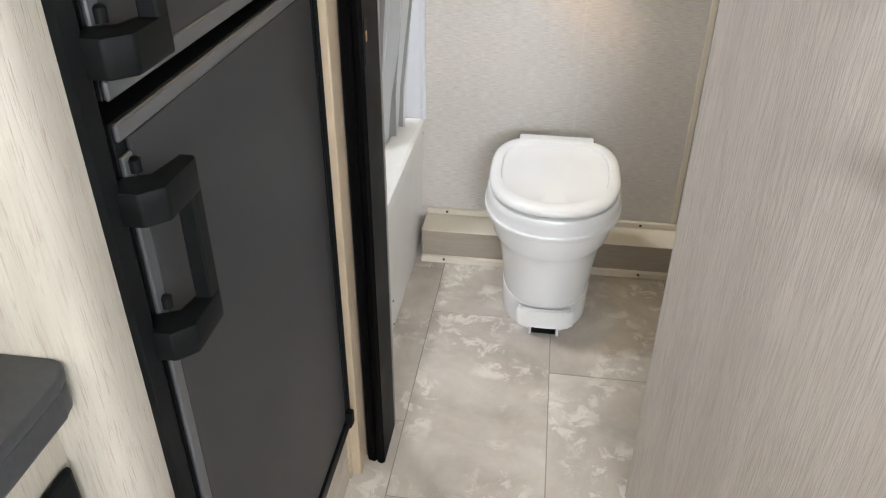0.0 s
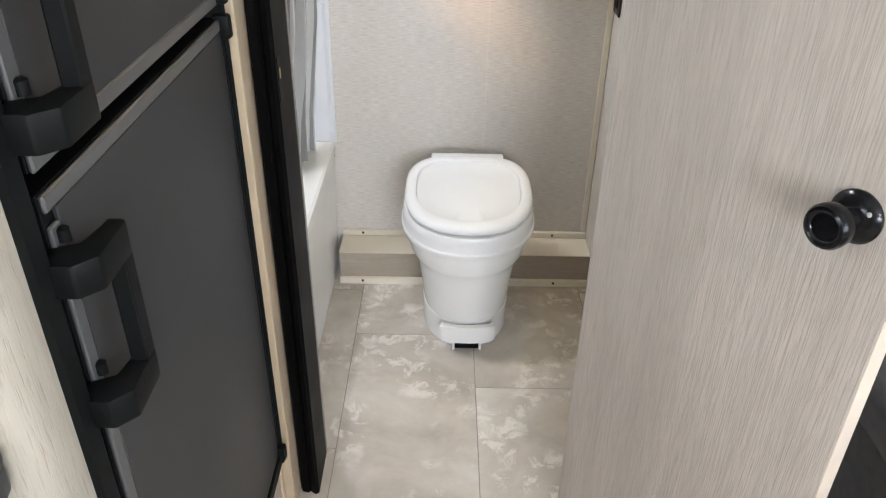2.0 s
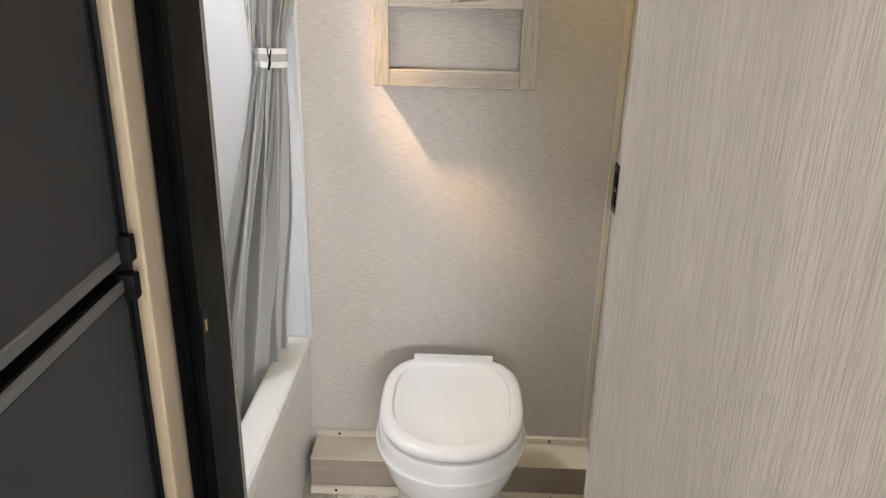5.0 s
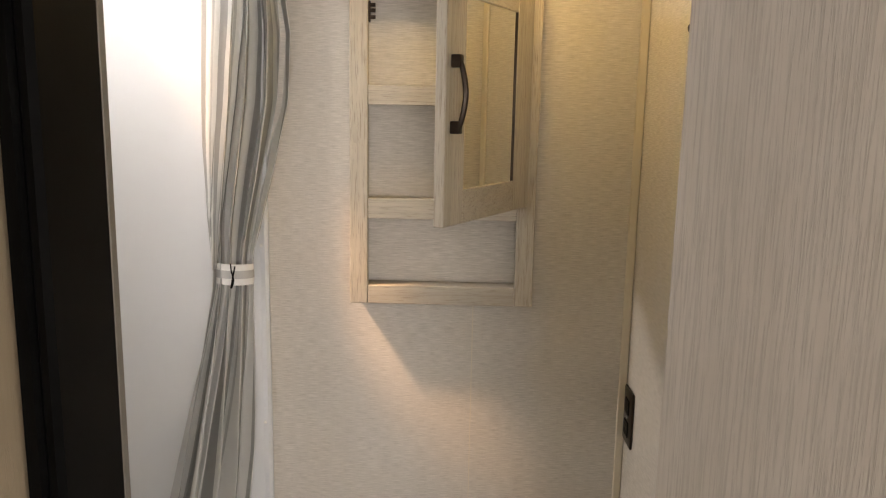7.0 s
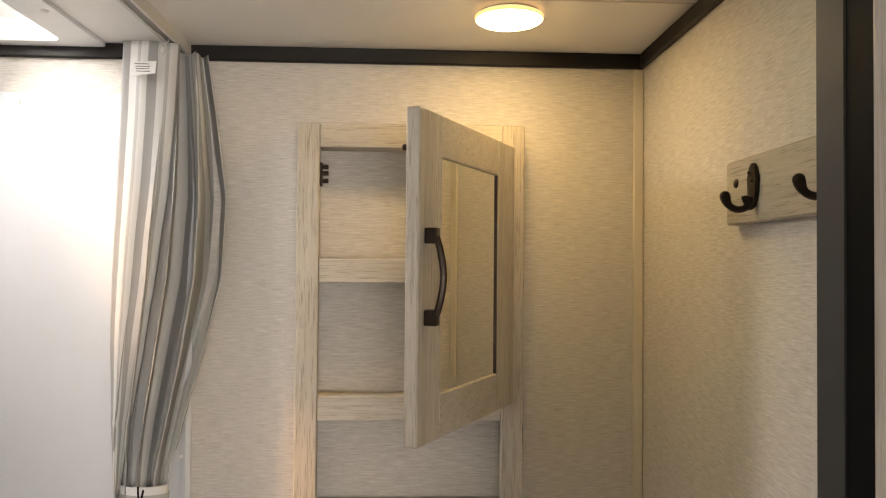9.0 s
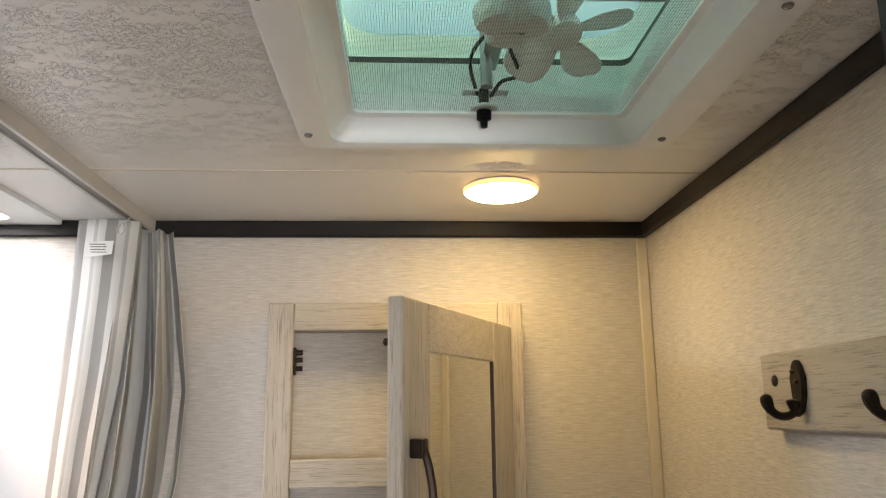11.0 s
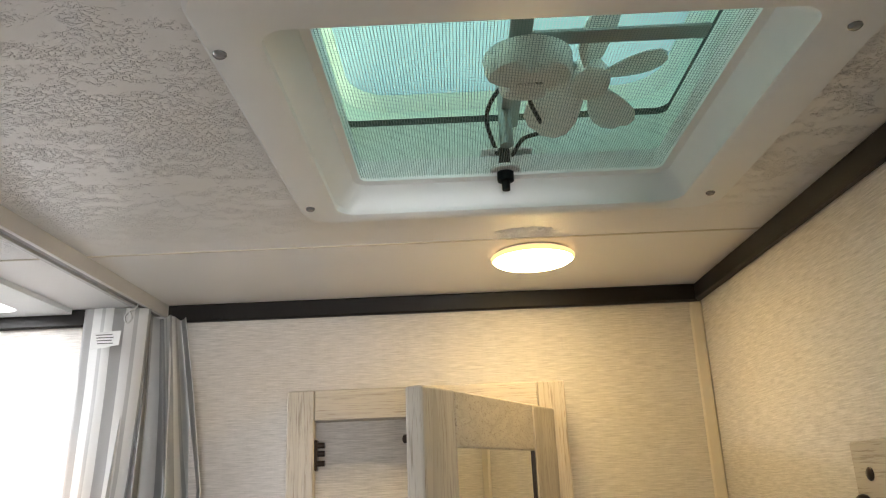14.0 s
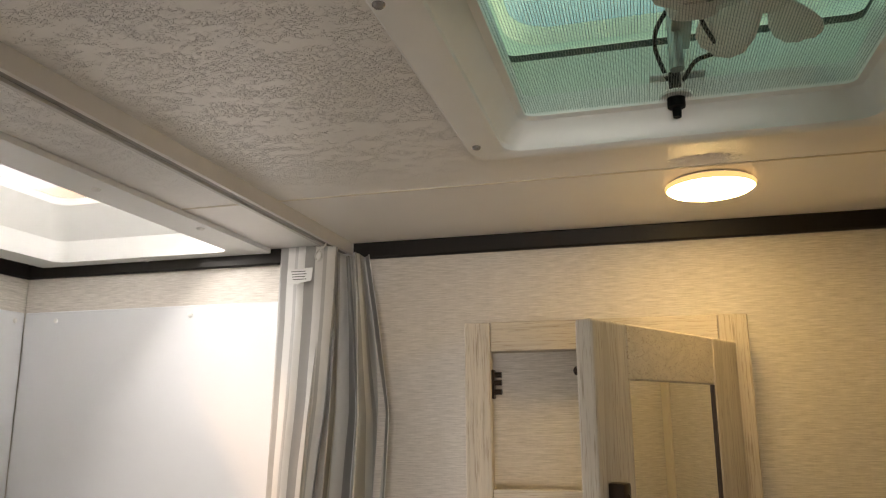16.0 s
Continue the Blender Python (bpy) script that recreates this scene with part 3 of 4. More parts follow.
cur = thing("shower_curtain", (-0.12, -0.09, 1.22), "grey and white striped shower curtain, tied back", "curtain")
bm = bmesh.new()
uvl = bm.loops.layers.uv.new("cloth")
NU, NZ = 150, 90
grid, zs = [], np.linspace(0.28, 1.968, NZ)
for z in zs:
    lx, ly, rx, ry, amp = lerp_rows(CURTAIN, z)
    row = []
    if z > 1.25:
        gap = float(np.interp(z, [1.25, 1.33, 1.58, 1.968], [0.0, 0.004, 0.030, 0.048]))
        lx, ly = lx + gap, ly + 0.35 * gap
    d = Vector((rx - lx, ry - ly, 0))
    nrm = Vector((d.y, -d.x, 0)).normalized()
    for i in range(NU + 1):
        u = i / NU
        flat = 1.0
        wob = 0.25 * math.sin(z * 3.1 + u * 5) + 0.15 * math.sin(z * 7.3 + u * 11)
        ph = 2 * math.pi * (4.6 * u + 0.5 * math.sin(3.7 * u + 0.8) + 0.3 * wob)
        amp *= 1.0 if z < 1.3 or i else 1.4
        off = amp * flat * (math.sin(ph) + 0.35 * math.sin(2.3 * ph + 1.2 + wob))
        side = 0.35 * amp * flat * math.cos(ph + 0.6)
        crease = 0.004 * math.exp(-((z - 1.58) / 0.006) ** 2) + 0.003 * math.exp(-((z - 1.33) / 0.006) ** 2)
        p = Vector((lx, ly, z)) + d * u + nrm * (off + crease + 0.004 * noise.noise((u * 9, z * 5, 2))) + d.normalized() * side
        row.append(bm.verts.new(p))
    grid.append(row)
ref = grid[int(NZ * 0.82)]
run = [0.0]
for i in range(NU):
    run.append(run[-1] + (ref[i + 1].co - ref[i].co).length)
for j in range(NZ - 1):
    for i in range(NU):
        f = bm.faces.new((grid[j][i], grid[j][i + 1], grid[j + 1][i + 1], grid[j + 1][i]))
        for lp, (a, c) in zip(f.loops, ((i, j), (i + 1, j), (i + 1, j + 1), (i, j + 1))):
            lp[uvl].uv = (run[a], zs[c])
drape = part("drape", bm, cloth, cur, smooth=True)
# the flat front panel that hangs before the folds and narrows to the tie
bm = bmesh.new()
uvl = bm.loops.layers.uv.new("cloth")
grid, zs, NP = [], np.linspace(1.235, 1.972, 60), 24
for z in zs:
    lx, ly = lerp_rows(CURTAIN, z)[:2]
    wide = float(np.interp(z, [1.235, 1.27, 1.33, 1.45, 1.58, 1.75, 1.972], [0.006, 0.012, 0.024, 0.048, 0.068, 0.082, 0.088]))
    row = []
    for i in range(NP + 1):
        u = i / NP
        roll = 0.005 * max(0.0, (u - 0.9) * 10) ** 2
        crease = 0.0025 * math.exp(-((z - 1.58) / 0.005) ** 2) + 0.003 * math.exp(-((z - 1.345) / 0.005) ** 2)
        y = ly - 0.014 - 0.006 * math.sin(u * 4.2 + 0.6) * (0.4 + u) + roll - crease + 0.004 * noise.noise((u * 3, z * 4, 7))
        row.append(bm.verts.new((lx - 0.002 + wide * u + 0.002 * noise.noise((u, z * 9, 3)), y, z)))
    grid.append(row)
for j in range(len(zs) - 1):
    for i in range(NP):
        f = bm.faces.new((grid[j][i], grid[j][i + 1], grid[j + 1][i + 1], grid[j + 1][i]))
        for lp, (a, c) in zip(f.loops, ((i, j), (i + 1, j), (i + 1, j + 1), (i, j + 1))):
            lp[uvl].uv = (0.006 + 0.19 * a / NP, zs[c])
front = part("front_panel", bm, cloth, cur, smooth=True)
front.modifiers.new("thick", "SOLIDIFY").thickness = 0.0012
sol = drape.modifiers.new("thick", "SOLIDIFY")
sol.thickness = 0.0012


def band(z0, z1, grow, n=28):
    cx, cy, rx, ry = -0.1305, -0.09, 0.041 + grow, 0.026 + grow
    return loft([[(cx + rx * math.cos(2 * math.pi * k / n), cy + ry * math.sin(2 * math.pi * k / n) - 0.2 * (rx * math.cos(2 * math.pi * k / n)) * 0.4, z) for k in range(n)] for z in (z0, z1)])


tie = part("tie_band", band(1.203, 1.247, 0.0), cloth_white, cur, "white tie band with a grey stripe", smooth=True)
part("stripe", band(1.217, 1.234, 0.0014), cloth_grey, tie, smooth=True)
part("cord", tube(curve_points([(-0.128, -0.123, 1.250), (-0.126, -0.126, 1.235), (-0.122, -0.125, 1.215), (-0.128, -0.124, 1.2), (-0.119, -0.124, 1.245)]), 0.0016, 6), black_plastic, tie, smooth=True)
tag = part("care_tag", prism([(-0.158, 1.912), (-0.118, 1.918), (-0.116, 1.938), (-0.155, 1.936)], "y", -0.1065, -0.1055), cloth_white, cur, "white care tag with small print")
for k in range(4):
    part("print_line", box(-0.151 + 0.001 * k, -0.128 + 0.002 * (k % 2), -0.1072, -0.1066, 1.932 - 0.004 * k, 1.9332 - 0.004 * k), ink, tag)
hook = thing("curtain_hook", (-0.105, -0.1, 1.97), "bent chrome wire hook holding the curtain", "hook")
part("wire", tube(curve_points([(-0.100, -0.09, 1.986), (-0.100, -0.10, 1.972), (-0.107, -0.104, 1.966), (-0.112, -0.108, 1.956), (-0.107, -0.111, 1.947), (-0.101, -0.11, 1.954), (-0.106, -0.108, 1.964)]), 0.0013, 8), steel, hook, smooth=True)

# ---- wall cabinet ----
CX0, CX1, CZ0, CZ1, CF = 0.109, 0.497, 1.16, 1.849, -0.068
cab = thing("wall_cabinet", (0.303, 0, CZ0), "pale oak wall cabinet with open shelves and its door ajar", "cabinet")
part("back_board", box(CX0 + 0.015, CX1 - 0.015, -0.006, -0.001, CZ0 + 0.01, CZ1 - 0.01), paper, cab, "linen-textured back")
part("side", box(CX0 + 0.004, CX0 + 0.018, CF + 0.018, -0.001, CZ0 + 0.002, CZ1 - 0.002, 0.001), oak_v, cab)
part("side", box(CX1 - 0.018, CX1 - 0.004, CF + 0.018, -0.001, CZ0 + 0.002, CZ1 - 0.002, 0.001), oak_v, cab)
part("bottom", box(CX0 + 0.018, CX1 - 0.018, CF + 0.018, -0.006, CZ0 + 0.026, CZ0 + 0.038, 0.001), oak_h, cab)
part("top", box(CX0 + 0.018, CX1 - 0.018, CF + 0.018, -0.001, CZ1 - 0.04, CZ1 - 0.026, 0.001), oak_h, cab)
part("stile", box(CX0, CX0 + 0.038, CF, CF + 0.018, CZ0, CZ1, 0.002, 2), oak_v, cab)
part("stile", box(CX1 - 0.038, CX1, CF, CF + 0.018, CZ0, CZ1, 0.002, 2), oak_v, cab)
for z0, z1 in ((CZ0, 1.2), (1.343, 1.385), (1.577, 1.617), (1.807, CZ1)):
    part("rail", box(CX0 + 0.0385, CX1 - 0.0385, CF + 0.0006, CF + 0.018, z0, z1, 0.0012), oak_h, cab)
for z in (1.37, 1.60):
    part("shelf", box(CX0 + 0.018, CX1 - 0.018, CF + 0.018, -0.006, z, z + 0.012, 0.001), oak_h, cab)
catch = part("catch", box(0.147, 0.151, -0.064, -0.05, 1.740, 1.782, 0.0015), bronze, cab, "dark bronze door catch")
for z in (1.750, 1.763, 1.774):
    part("roller", lathe([(0.004, 0), (0.004, 0.010)], Matrix.Translation((0.151, -0.058, z)) @ pose(0, 0, 0, 0, 90, 0), 12), bronze, catch, smooth=True)

# the cabinet door, in its own directions: x from hinge to free edge, y out of the front, z up
dw, dz0, dz1, th = 0.365, 1.374, 1.811, 0.02
ux = Vector((0.314 - 0.478, -0.386 + 0.066, 0)).normalized()
uy = Vector((-ux.y, ux.x, 0))
if uy.x < 0:
    uy = -uy
dm = Matrix(((ux.x, uy.x, 0, 0.4795 - th * uy.x), (ux.y, uy.y, 0, -0.071 - th * uy.y), (0, 0, 1, 0), (0, 0, 0, 1)))
cdoor = part("door", bmesh.new(), oak_v, cab)


def dpart(name, bm, mat, label="", smooth=False):
    bm.transform(dm)
    return part(name, bm, mat, cdoor, label, smooth)


LS, RS = 0.068, 0.078
bm = box(dw - LS, dw, 0, th, dz0, dz1, 0.0025, 2)
dpart("free_stile", bm, oak_v)
dpart("hinge_stile", box(0, RS, 0, th, dz0, dz1, 0.0025, 2), oak_v)
dpart("top_rail", box(RS + 0.0004, dw - LS - 0.0004, 0.0003, th - 0.0004, dz1 - 0.058, dz1, 0.0015), oak_y)
dpart("bottom_rail", box(RS + 0.0004, dw - LS - 0.0004, 0.0003, th - 0.0004, dz0, dz0 + 0.06, 0.0015), oak_y)
dpart("mirror", box(RS - 0.004, dw - LS + 0.004, 0.0125, 0.0160, dz0 + 0.055, dz1 - 0.053), mirror_mat, "mirror pane set into the frame")
dpart("back_panel", box(RS - 0.004, dw - LS + 0.004, 0.001, 0.0120, dz0 + 0.055, dz1 - 0.053), oak_v)
for a in ((RS, RS + 0.0025, dz0 + 0.06, dz1 - 0.058), (dw - LS - 0.004, dw - LS, dz0 + 0.06, dz1 - 0.058)):
    dpart("bead", box(a[0], a[1], 0.0161, th - 0.0015, a[2], a[3]), bronze if a[0] < 0.1 else oak_v)
hx = dw - 0.022
arc = curve_points([(hx, th + 0.006, 1.538), (hx, th + 0.014, 1.541), (hx, th + 0.021, 1.562), (hx, th + 0.025, 1.592), (hx, th + 0.021, 1.622), (hx, th + 0.014, 1.643), (hx, th + 0.006, 1.646)], 5)
handle = dpart("handle", tube(arc, 0.0050, 8, flat=0.8), bronze, "dark bronze arched pull", True)
for z in (1.539, 1.645):
    bm = box(hx - 0.0075, hx + 0.0075, th, th + 0.017, z - 0.0105, z + 0.0105, 0.002, 2)
    bm.transform(dm)
    part("foot", bm, bronze, handle, smooth=True)
dpart("catch_peg", lathe([(0.006, 0), (0.006, 0.004), (0.0035, 0.006), (0.0045, 0.014), (0.001, 0.017)], Matrix.Translation((dw - 0.022, 0, 1.762)) @ pose(0, 0, 0, 90), 12), bronze, "dark catch peg", True)
for z in (1.43, 1.76):
    dpart("hinge", box(-0.006, 0.012, -0.006, 0.0, z - 0.02, z + 0.02, 0.002), bronze)

# ---- coat hooks on the right wall ----
rack = thing("hook_rack", (XR, -0.6, 1.70), "pale oak board with dark double coat hooks", "coat rack")
part("board", box(XR - 0.016, XR - 0.0005, -0.80, -0.402, 1.661, 1.741, 0.002), oak_y, rack)
screw((XR - 0.016, -0.432, 1.712), (-1, 0, 0), bronze, rack, 0.006)
screw((XR - 0.016, -0.77, 1.712), (-1, 0, 0), bronze, rack, 0.006)
for y in (-0.485, -0.655):
    x0 = XR - 0.016
    pl_ring = [(y + 0.0115 * math.cos(a) * (0.72 if math.sin(a) < 0 else 1), 1.704 + 0.027 * math.sin(a)) for a in [2 * math.pi * k / 20 for k in range(20)]]
    hk = part("coat_hook", prism(pl_ring, "x", x0 - 0.006, x0, 0.0015), bronze, rack, "dark bronze double hook", True)
    fat = [0.0042] * 16 + [0.0043, 0.0046, 0.005, 0.0055, 0.006, 0.0062, 0.006, 0.0048, 0.002]
    part("long_prong", tube(curve_points([(x0 - 0.004, y, 1.686), (x0 - 0.013, y + 0.001, 1.677), (x0 - 0.024, y + 0.002, 1.676), (x0 - 0.033, y + 0.003, 1.683), (x0 - 0.037, y + 0.003, 1.697)], 6), fat, 10), bronze, hk, smooth=True)
    part("short_prong", tube(curve_points([(x0 - 0.004, y, 1.684), (x0 - 0.006, y, 1.679), (x0 - 0.009, y, 1.680), (x0 - 0.011, y, 1.686), (x0 - 0.011, y, 1.692)], 6), fat, 10), bronze, hk, smooth=True)
    for z in (1.719, 1.709):
        screw((x0 - 0.006, y + (0.003 if z > 1.715 else -0.003), z), (-1, 0, 0), dark_screw, hk, 0.0025)

# wall outlet
out = thing("wall_outlet", (XR, -0.05, 0.913), "dark brown wall outlet with rounded cover plate", "outlet")
part("cover", box(XR - 0.007, XR - 0.0005, -0.088, -0.013, 0.851, 0.977, 0.004, 2), bronze, out, smooth=True)
for z in (0.888, 0.938):
    soc = part("socket", box(XR - 0.0095, XR - 0.0066, -0.069, -0.032, z - 0.017, z + 0.017, 0.002), black_plastic, out)
    for dy in (-0.007, 0.007):
        part("slot", box(XR - 0.0101, XR - 0.0094, -0.0505 + dy - 0.001, -0.0505 + dy + 0.001, z - 0.002, z + 0.008), dark_screw, soc)
part("indicator", box(XR - 0.0088, XR - 0.0066, -0.055, -0.046, 0.911, 0.915), white_plastic, out, "small white indicator")

# ---- ceiling lamp ----
lamp = thing("ceiling_lamp", (0.450, -0.213, H - 0.002), "round frosted ceiling light, switched on", "ceiling lamp")
LM = Matrix.Translation((0.450, -0.213, H - 0.002))
part("base_ring", lathe([(0.047, 0), (0.0475, -0.0015), (0.044, -0.002)], LM, 48), white_plastic, lamp, smooth=True)
part("diffuser_rim", lathe([(0.048, -0.0015), (0.0515, -0.003), (0.053, -0.005), (0.0525, -0.0075), (0.0505, -0.009)], LM, 48), lamp_rim, lamp, "dimmer amber edge of the frosted glass", smooth=True)
part("diffuser", lathe([(0.0505, -0.009), (0.047, -0.0115), (0.039, -0.0138), (0.026, -0.0155), (0.002, -0.0165)], LM, 48), lamp_glow, lamp, smooth=True)


# ---- roof vent ----
def round_rect(x0, x1, y0, y1, r, z, n=7):
    out = []
    for cx, cy, a0 in ((x1 - r, y1 - r, 0), (x0 + r, y1 - r, 90), (x0 + r, y0 + r, 180), (x1 - r, y0 + r, 270)):
        out += [(cx + r * math.cos(radians(a0 + 90 * k / n)), cy + r * math.sin(radians(a0 + 90 * k / n)), z) for k in range(n + 1)]
    return out


screw_dark = plain("worn_screw_steel", (0.36, 0.36, 0.36), 0.25, 0.7, 0.2, 60, 0.0)
vent = thing("roof_vent", (0.41, -0.56, H), "white framed roof vent with screen, small fan and teal lid", "roof vent")
G = (0.196, 0.628, -0.788, -0.381)
O = (0.232, 0.585, -0.735, -0.398)
I = (0.248, 0.574, -0.716, -0.405)
rings = [round_rect(*G, 0.032, H - 0.0005), round_rect(*G, 0.032, H - 0.006), round_rect(G[0] + 0.003, G[1] - 0.003, G[2] + 0.003, G[3] - 0.003, 0.03, H - 0.009),
         round_rect(O[0] - 0.004, O[1] + 0.004, O[2] - 0.004, O[3] + 0.004, 0.02, H - 0.009), round_rect(*O, 0.02, H - 0.006), round_rect(*O, 0.02, H), round_rect(*I, 0.018, H + 0.018), round_rect(I[0] + 0.002, I[1] - 0.002, I[2] + 0.002, I[3] - 0.002, 0.016, H + 0.022), round_rect(I[0] + 0.009, I[1] - 0.009, I[2] + 0.009, I[3] - 0.009, 0.010, H + 0.024), round_rect(I[0] + 0.009, I[1] - 0.009, I[2] + 0.009, I[3] - 0.009, 0.010, H + 0.046)]
part("garnish_frame", loft(rings), vent_white, vent, smooth=True)
for x, y in ((0.205, -0.716), (0.607, -0.716), (0.2085, -0.43), (0.607, -0.427)):
    screw((x, y, H - 0.009), (0, 0, -1), screw_dark, vent, 0.0046)
sframe = I[0] + 0.008, I[1] - 0.008, I[2] + 0.008, I[3] - 0.008
bm = bmesh.new()
zsr = H + 0.0265
pitch, wd = 0.0024, 0.00022
for k in range(int((sframe[1] - sframe[0]) / pitch)):
    x = sframe[0] + k * pitch
    bm.faces.new([bm.verts.new(p) for p in ((x - wd, sframe[2], zsr), (x + wd, sframe[2], zsr), (x + wd, sframe[3], zsr), (x - wd, sframe[3], zsr))])
for k in range(int((sframe[3] - sframe[2]) / pitch)):
    y = sframe[2] + k * pitch
    bm.faces.new([bm.verts.new(p) for p in ((sframe[0], y - 1.05 * wd, zsr + 0.0003), (sframe[1], y - 1.05 * wd, zsr + 0.0003), (sframe[1], y + 1.05 * wd, zsr + 0.0003), (sframe[0], y + 1.05 * wd, zsr + 0.0003))])
part("insect_screen", bm, plain("screen_wire", (0.22, 0.25, 0.245), 0.5, 0.3, 0.1), vent, "fine grey insect screen")["kind"] = "stuff"
# steel collar through the roof, the lid above it
CL = (0.235, 0.587, -0.745, -0.385)
part("roof_collar", loft([round_rect(*CL, 0.012, H + 0.046), round_rect(*CL, 0.012, H + 0.10), round_rect(CL[0] - 0.03, CL[1] + 0.03, CL[2] - 0.03, CL[3] + 0.03, 0.02, H + 0.101)]), plain("collar_paint", (0.74, 0.80, 0.74), 0.35, 0.0, 0.06), vent, smooth=True)
# dark strip all round between the lid rim and the collar
part("lid_seal", loft([round_rect(CL[0] - 0.002, CL[1] + 0.002, CL[2] - 0.002, CL[3] + 0.002, 0.014, z) for z in (H + 0.1000, H + 0.1088)]), plain("gap_strip_dark", (0.03, 0.045, 0.04), 0.7), vent, "dark strip between lid rim and collar")
L2 = (0.200, 0.620, -0.76, -0.35)
part("lid_rim", loft([round_rect(*L2, 0.03, H + 0.130), round_rect(*L2, 0.03, H + 0.112), round_rect(L2[0] + 0.012, L2[1] - 0.012, L2[2] + 0.012, L2[3] - 0.012, 0.04, H + 0.109), round_rect(L2[0] + 0.04, L2[1] - 0.04, L2[2] + 0.045, L2[3] - 0.045, 0.045, H + 0.111), round_rect(L2[0] + 0.046, L2[1] - 0.046, L2[2] + 0.052, L2[3] - 0.052, 0.045, H + 0.128)]), shade("pale_lid_rim", (0.80, 0.90, 0.74), 0.2, (0.8, 0.9, 0.75)), vent, smooth=True)
dome = [round_rect(L2[0] + d, L2[1] - d, L2[2] + d, L2[3] - d, 0.03, H + 0.128 + h) for d, h in ((0.0, 0.0), (0.01, 0.02), (0.035, 0.034), (0.09, 0.042), (0.16, 0.045))]
part("lid", loft(dome, cap1=True), teal_mat, vent, "teal translucent plastic lid", smooth=True)
bm = box(0.404, 0.424, -0.72, -0.392, H + 0.088, H + 0.091, 0.001)
part("fan_bracket", bm, grey_metal, vent)
part("cross_arm", box(0.424, 0.58, -0.565, -0.545, H + 0.092, H + 0.096, 0.001), grey_metal, vent)
part("lift_post", lathe([(0.007, 0.05), (0.007, 0.125)], Matrix.Translation((0.408, -0.43, H)), 16), grey_metal, vent, smooth=True)
bm = box(0.382, 0.436, -0.415, -0.3885, H + 0.052, H + 0.055, 0.001)
foot = part("bracket_foot", bm, vent_white, vent)
for x in (0.390, 0.428):
    screw((x, -0.40, H + 0.052), (0, 0, -1), steel, foot, 0.004)
rings = []
for r, z, scoop in ((0.012, -0.0125, 0.0), (0.024, -0.0122, 0.006), (0.031, -0.0115, 0.015), (0.0365, -0.009, 0.018), (0.039, -0.004, 0.017), (0.0395, 0.004, 0.009), (0.0395, 0.012, 0.0), (0.036, 0.013, 0.0), (0.01, 0.014, 0.0)):
    ring = []
    for k in range(72):
        a = 2 * math.pi * k / 72
        near = min(abs((a - radians(c) + math.pi) % (2 * math.pi) - math.pi) for c in (35, 155, 275))
        rr = r - scoop * math.exp(-(near / 0.30) ** 2)
        ring.append((0.421 + rr * math.cos(a), -0.545 + rr * math.sin(a), H + 0.067 + z))
    rings.append(ring)
mot = part("fan_motor", loft(rings, cap0=True), motor_mat, vent, "white scalloped fan motor", smooth=True)
part("axle_slot", box(0.409, 0.434, -0.549, -0.543, H + 0.0545, H + 0.0569, 0.001), black_plastic, mot)
FH = Matrix.Translation((0.486, -0.485, H + 0.092)) @ pose(0, 0, 0, -24, -6, 0)
fan = part("fan_hub", lathe([(0.012, -0.012), (0.019, -0.010), (0.021, 0.0), (0.019, 0.008)], FH, 24), fan_mat, vent, smooth=True)
for k in range(5):
    bm = bmesh.new()
    rows = []
    for r, w in ((0.014, 0.007), (0.025, 0.013), (0.042, 0.020), (0.058, 0.022), (0.070, 0.017), (0.076, 0.007)):
        rows.append([bm.verts.new((r, s * w + 0.012 * (r / 0.08), s * w * 0.55 + 0.002 * math.cos(s * 2))) for s in (-1, -0.5, 0, 0.5, 1)])
    for a, b in zip(rows, rows[1:]):
        for i in range(4):
            bm.faces.new((a[i], a[i + 1], b[i + 1], b[i]))
    bm.transform(FH @ pose(0, 0, 0, 0, 0, 72 * k + 52))
    bl = part("blade", bm, fan_mat, fan, smooth=True)
    s = bl.modifiers.new("thick", "SOLIDIFY")
    s.thickness = 0.0018
for k in range(9):
    part("rivet", lathe([(0.004, 0), (0.003, 0.002), (0.0006, 0.003)], Matrix.Translation((0.235 + 0.043 * k, -0.3655, H + 0.112)) @ pose(0, 0, 0, 180), 8), vent_white, vent, smooth=True)
part("fan_shaft", tube([(0.424, -0.535, H + 0.09), (0.486, -0.485, H + 0.100)], 0.005, 10), grey_metal, vent, smooth=True)
part("cable", tube(curve_points([(0.405, -0.408, H + 0.036), (0.396, -0.415, H + 0.058), (0.388, -0.45, H + 0.068), (0.392, -0.48, H + 0.075), (0.41, -0.52, H + 0.08)]), 0.0022, 8), black_plastic, vent, smooth=True)
part("cable", tube(curve_points([(0.409, -0.408, H + 0.036), (0.425, -0.42, H + 0.06), (0.445, -0.43, H + 0.066), (0.43, -0.47, H + 0.078), (0.424, -0.52, H + 0.084)]), 0.0022, 8), black_plastic, vent, smooth=True)
knob = part("crank_knob", lathe([(0.004, 0.004), (0.0045, 0.013), (0.0085, 0.014), (0.009, 0.028), (0.006, 0.030), (0.006, 0.05)], Matrix.Translation((0.406, -0.413, H + 0.004)), 16), black_plastic, vent, "black crank knob", True)
part("washer", lathe([(0.015, 0.0275), (0.016, 0.0295), (0.014, 0.0315)], Matrix.Translation((0.406, -0.416, H)), 20), vent_white, vent, smooth=True)

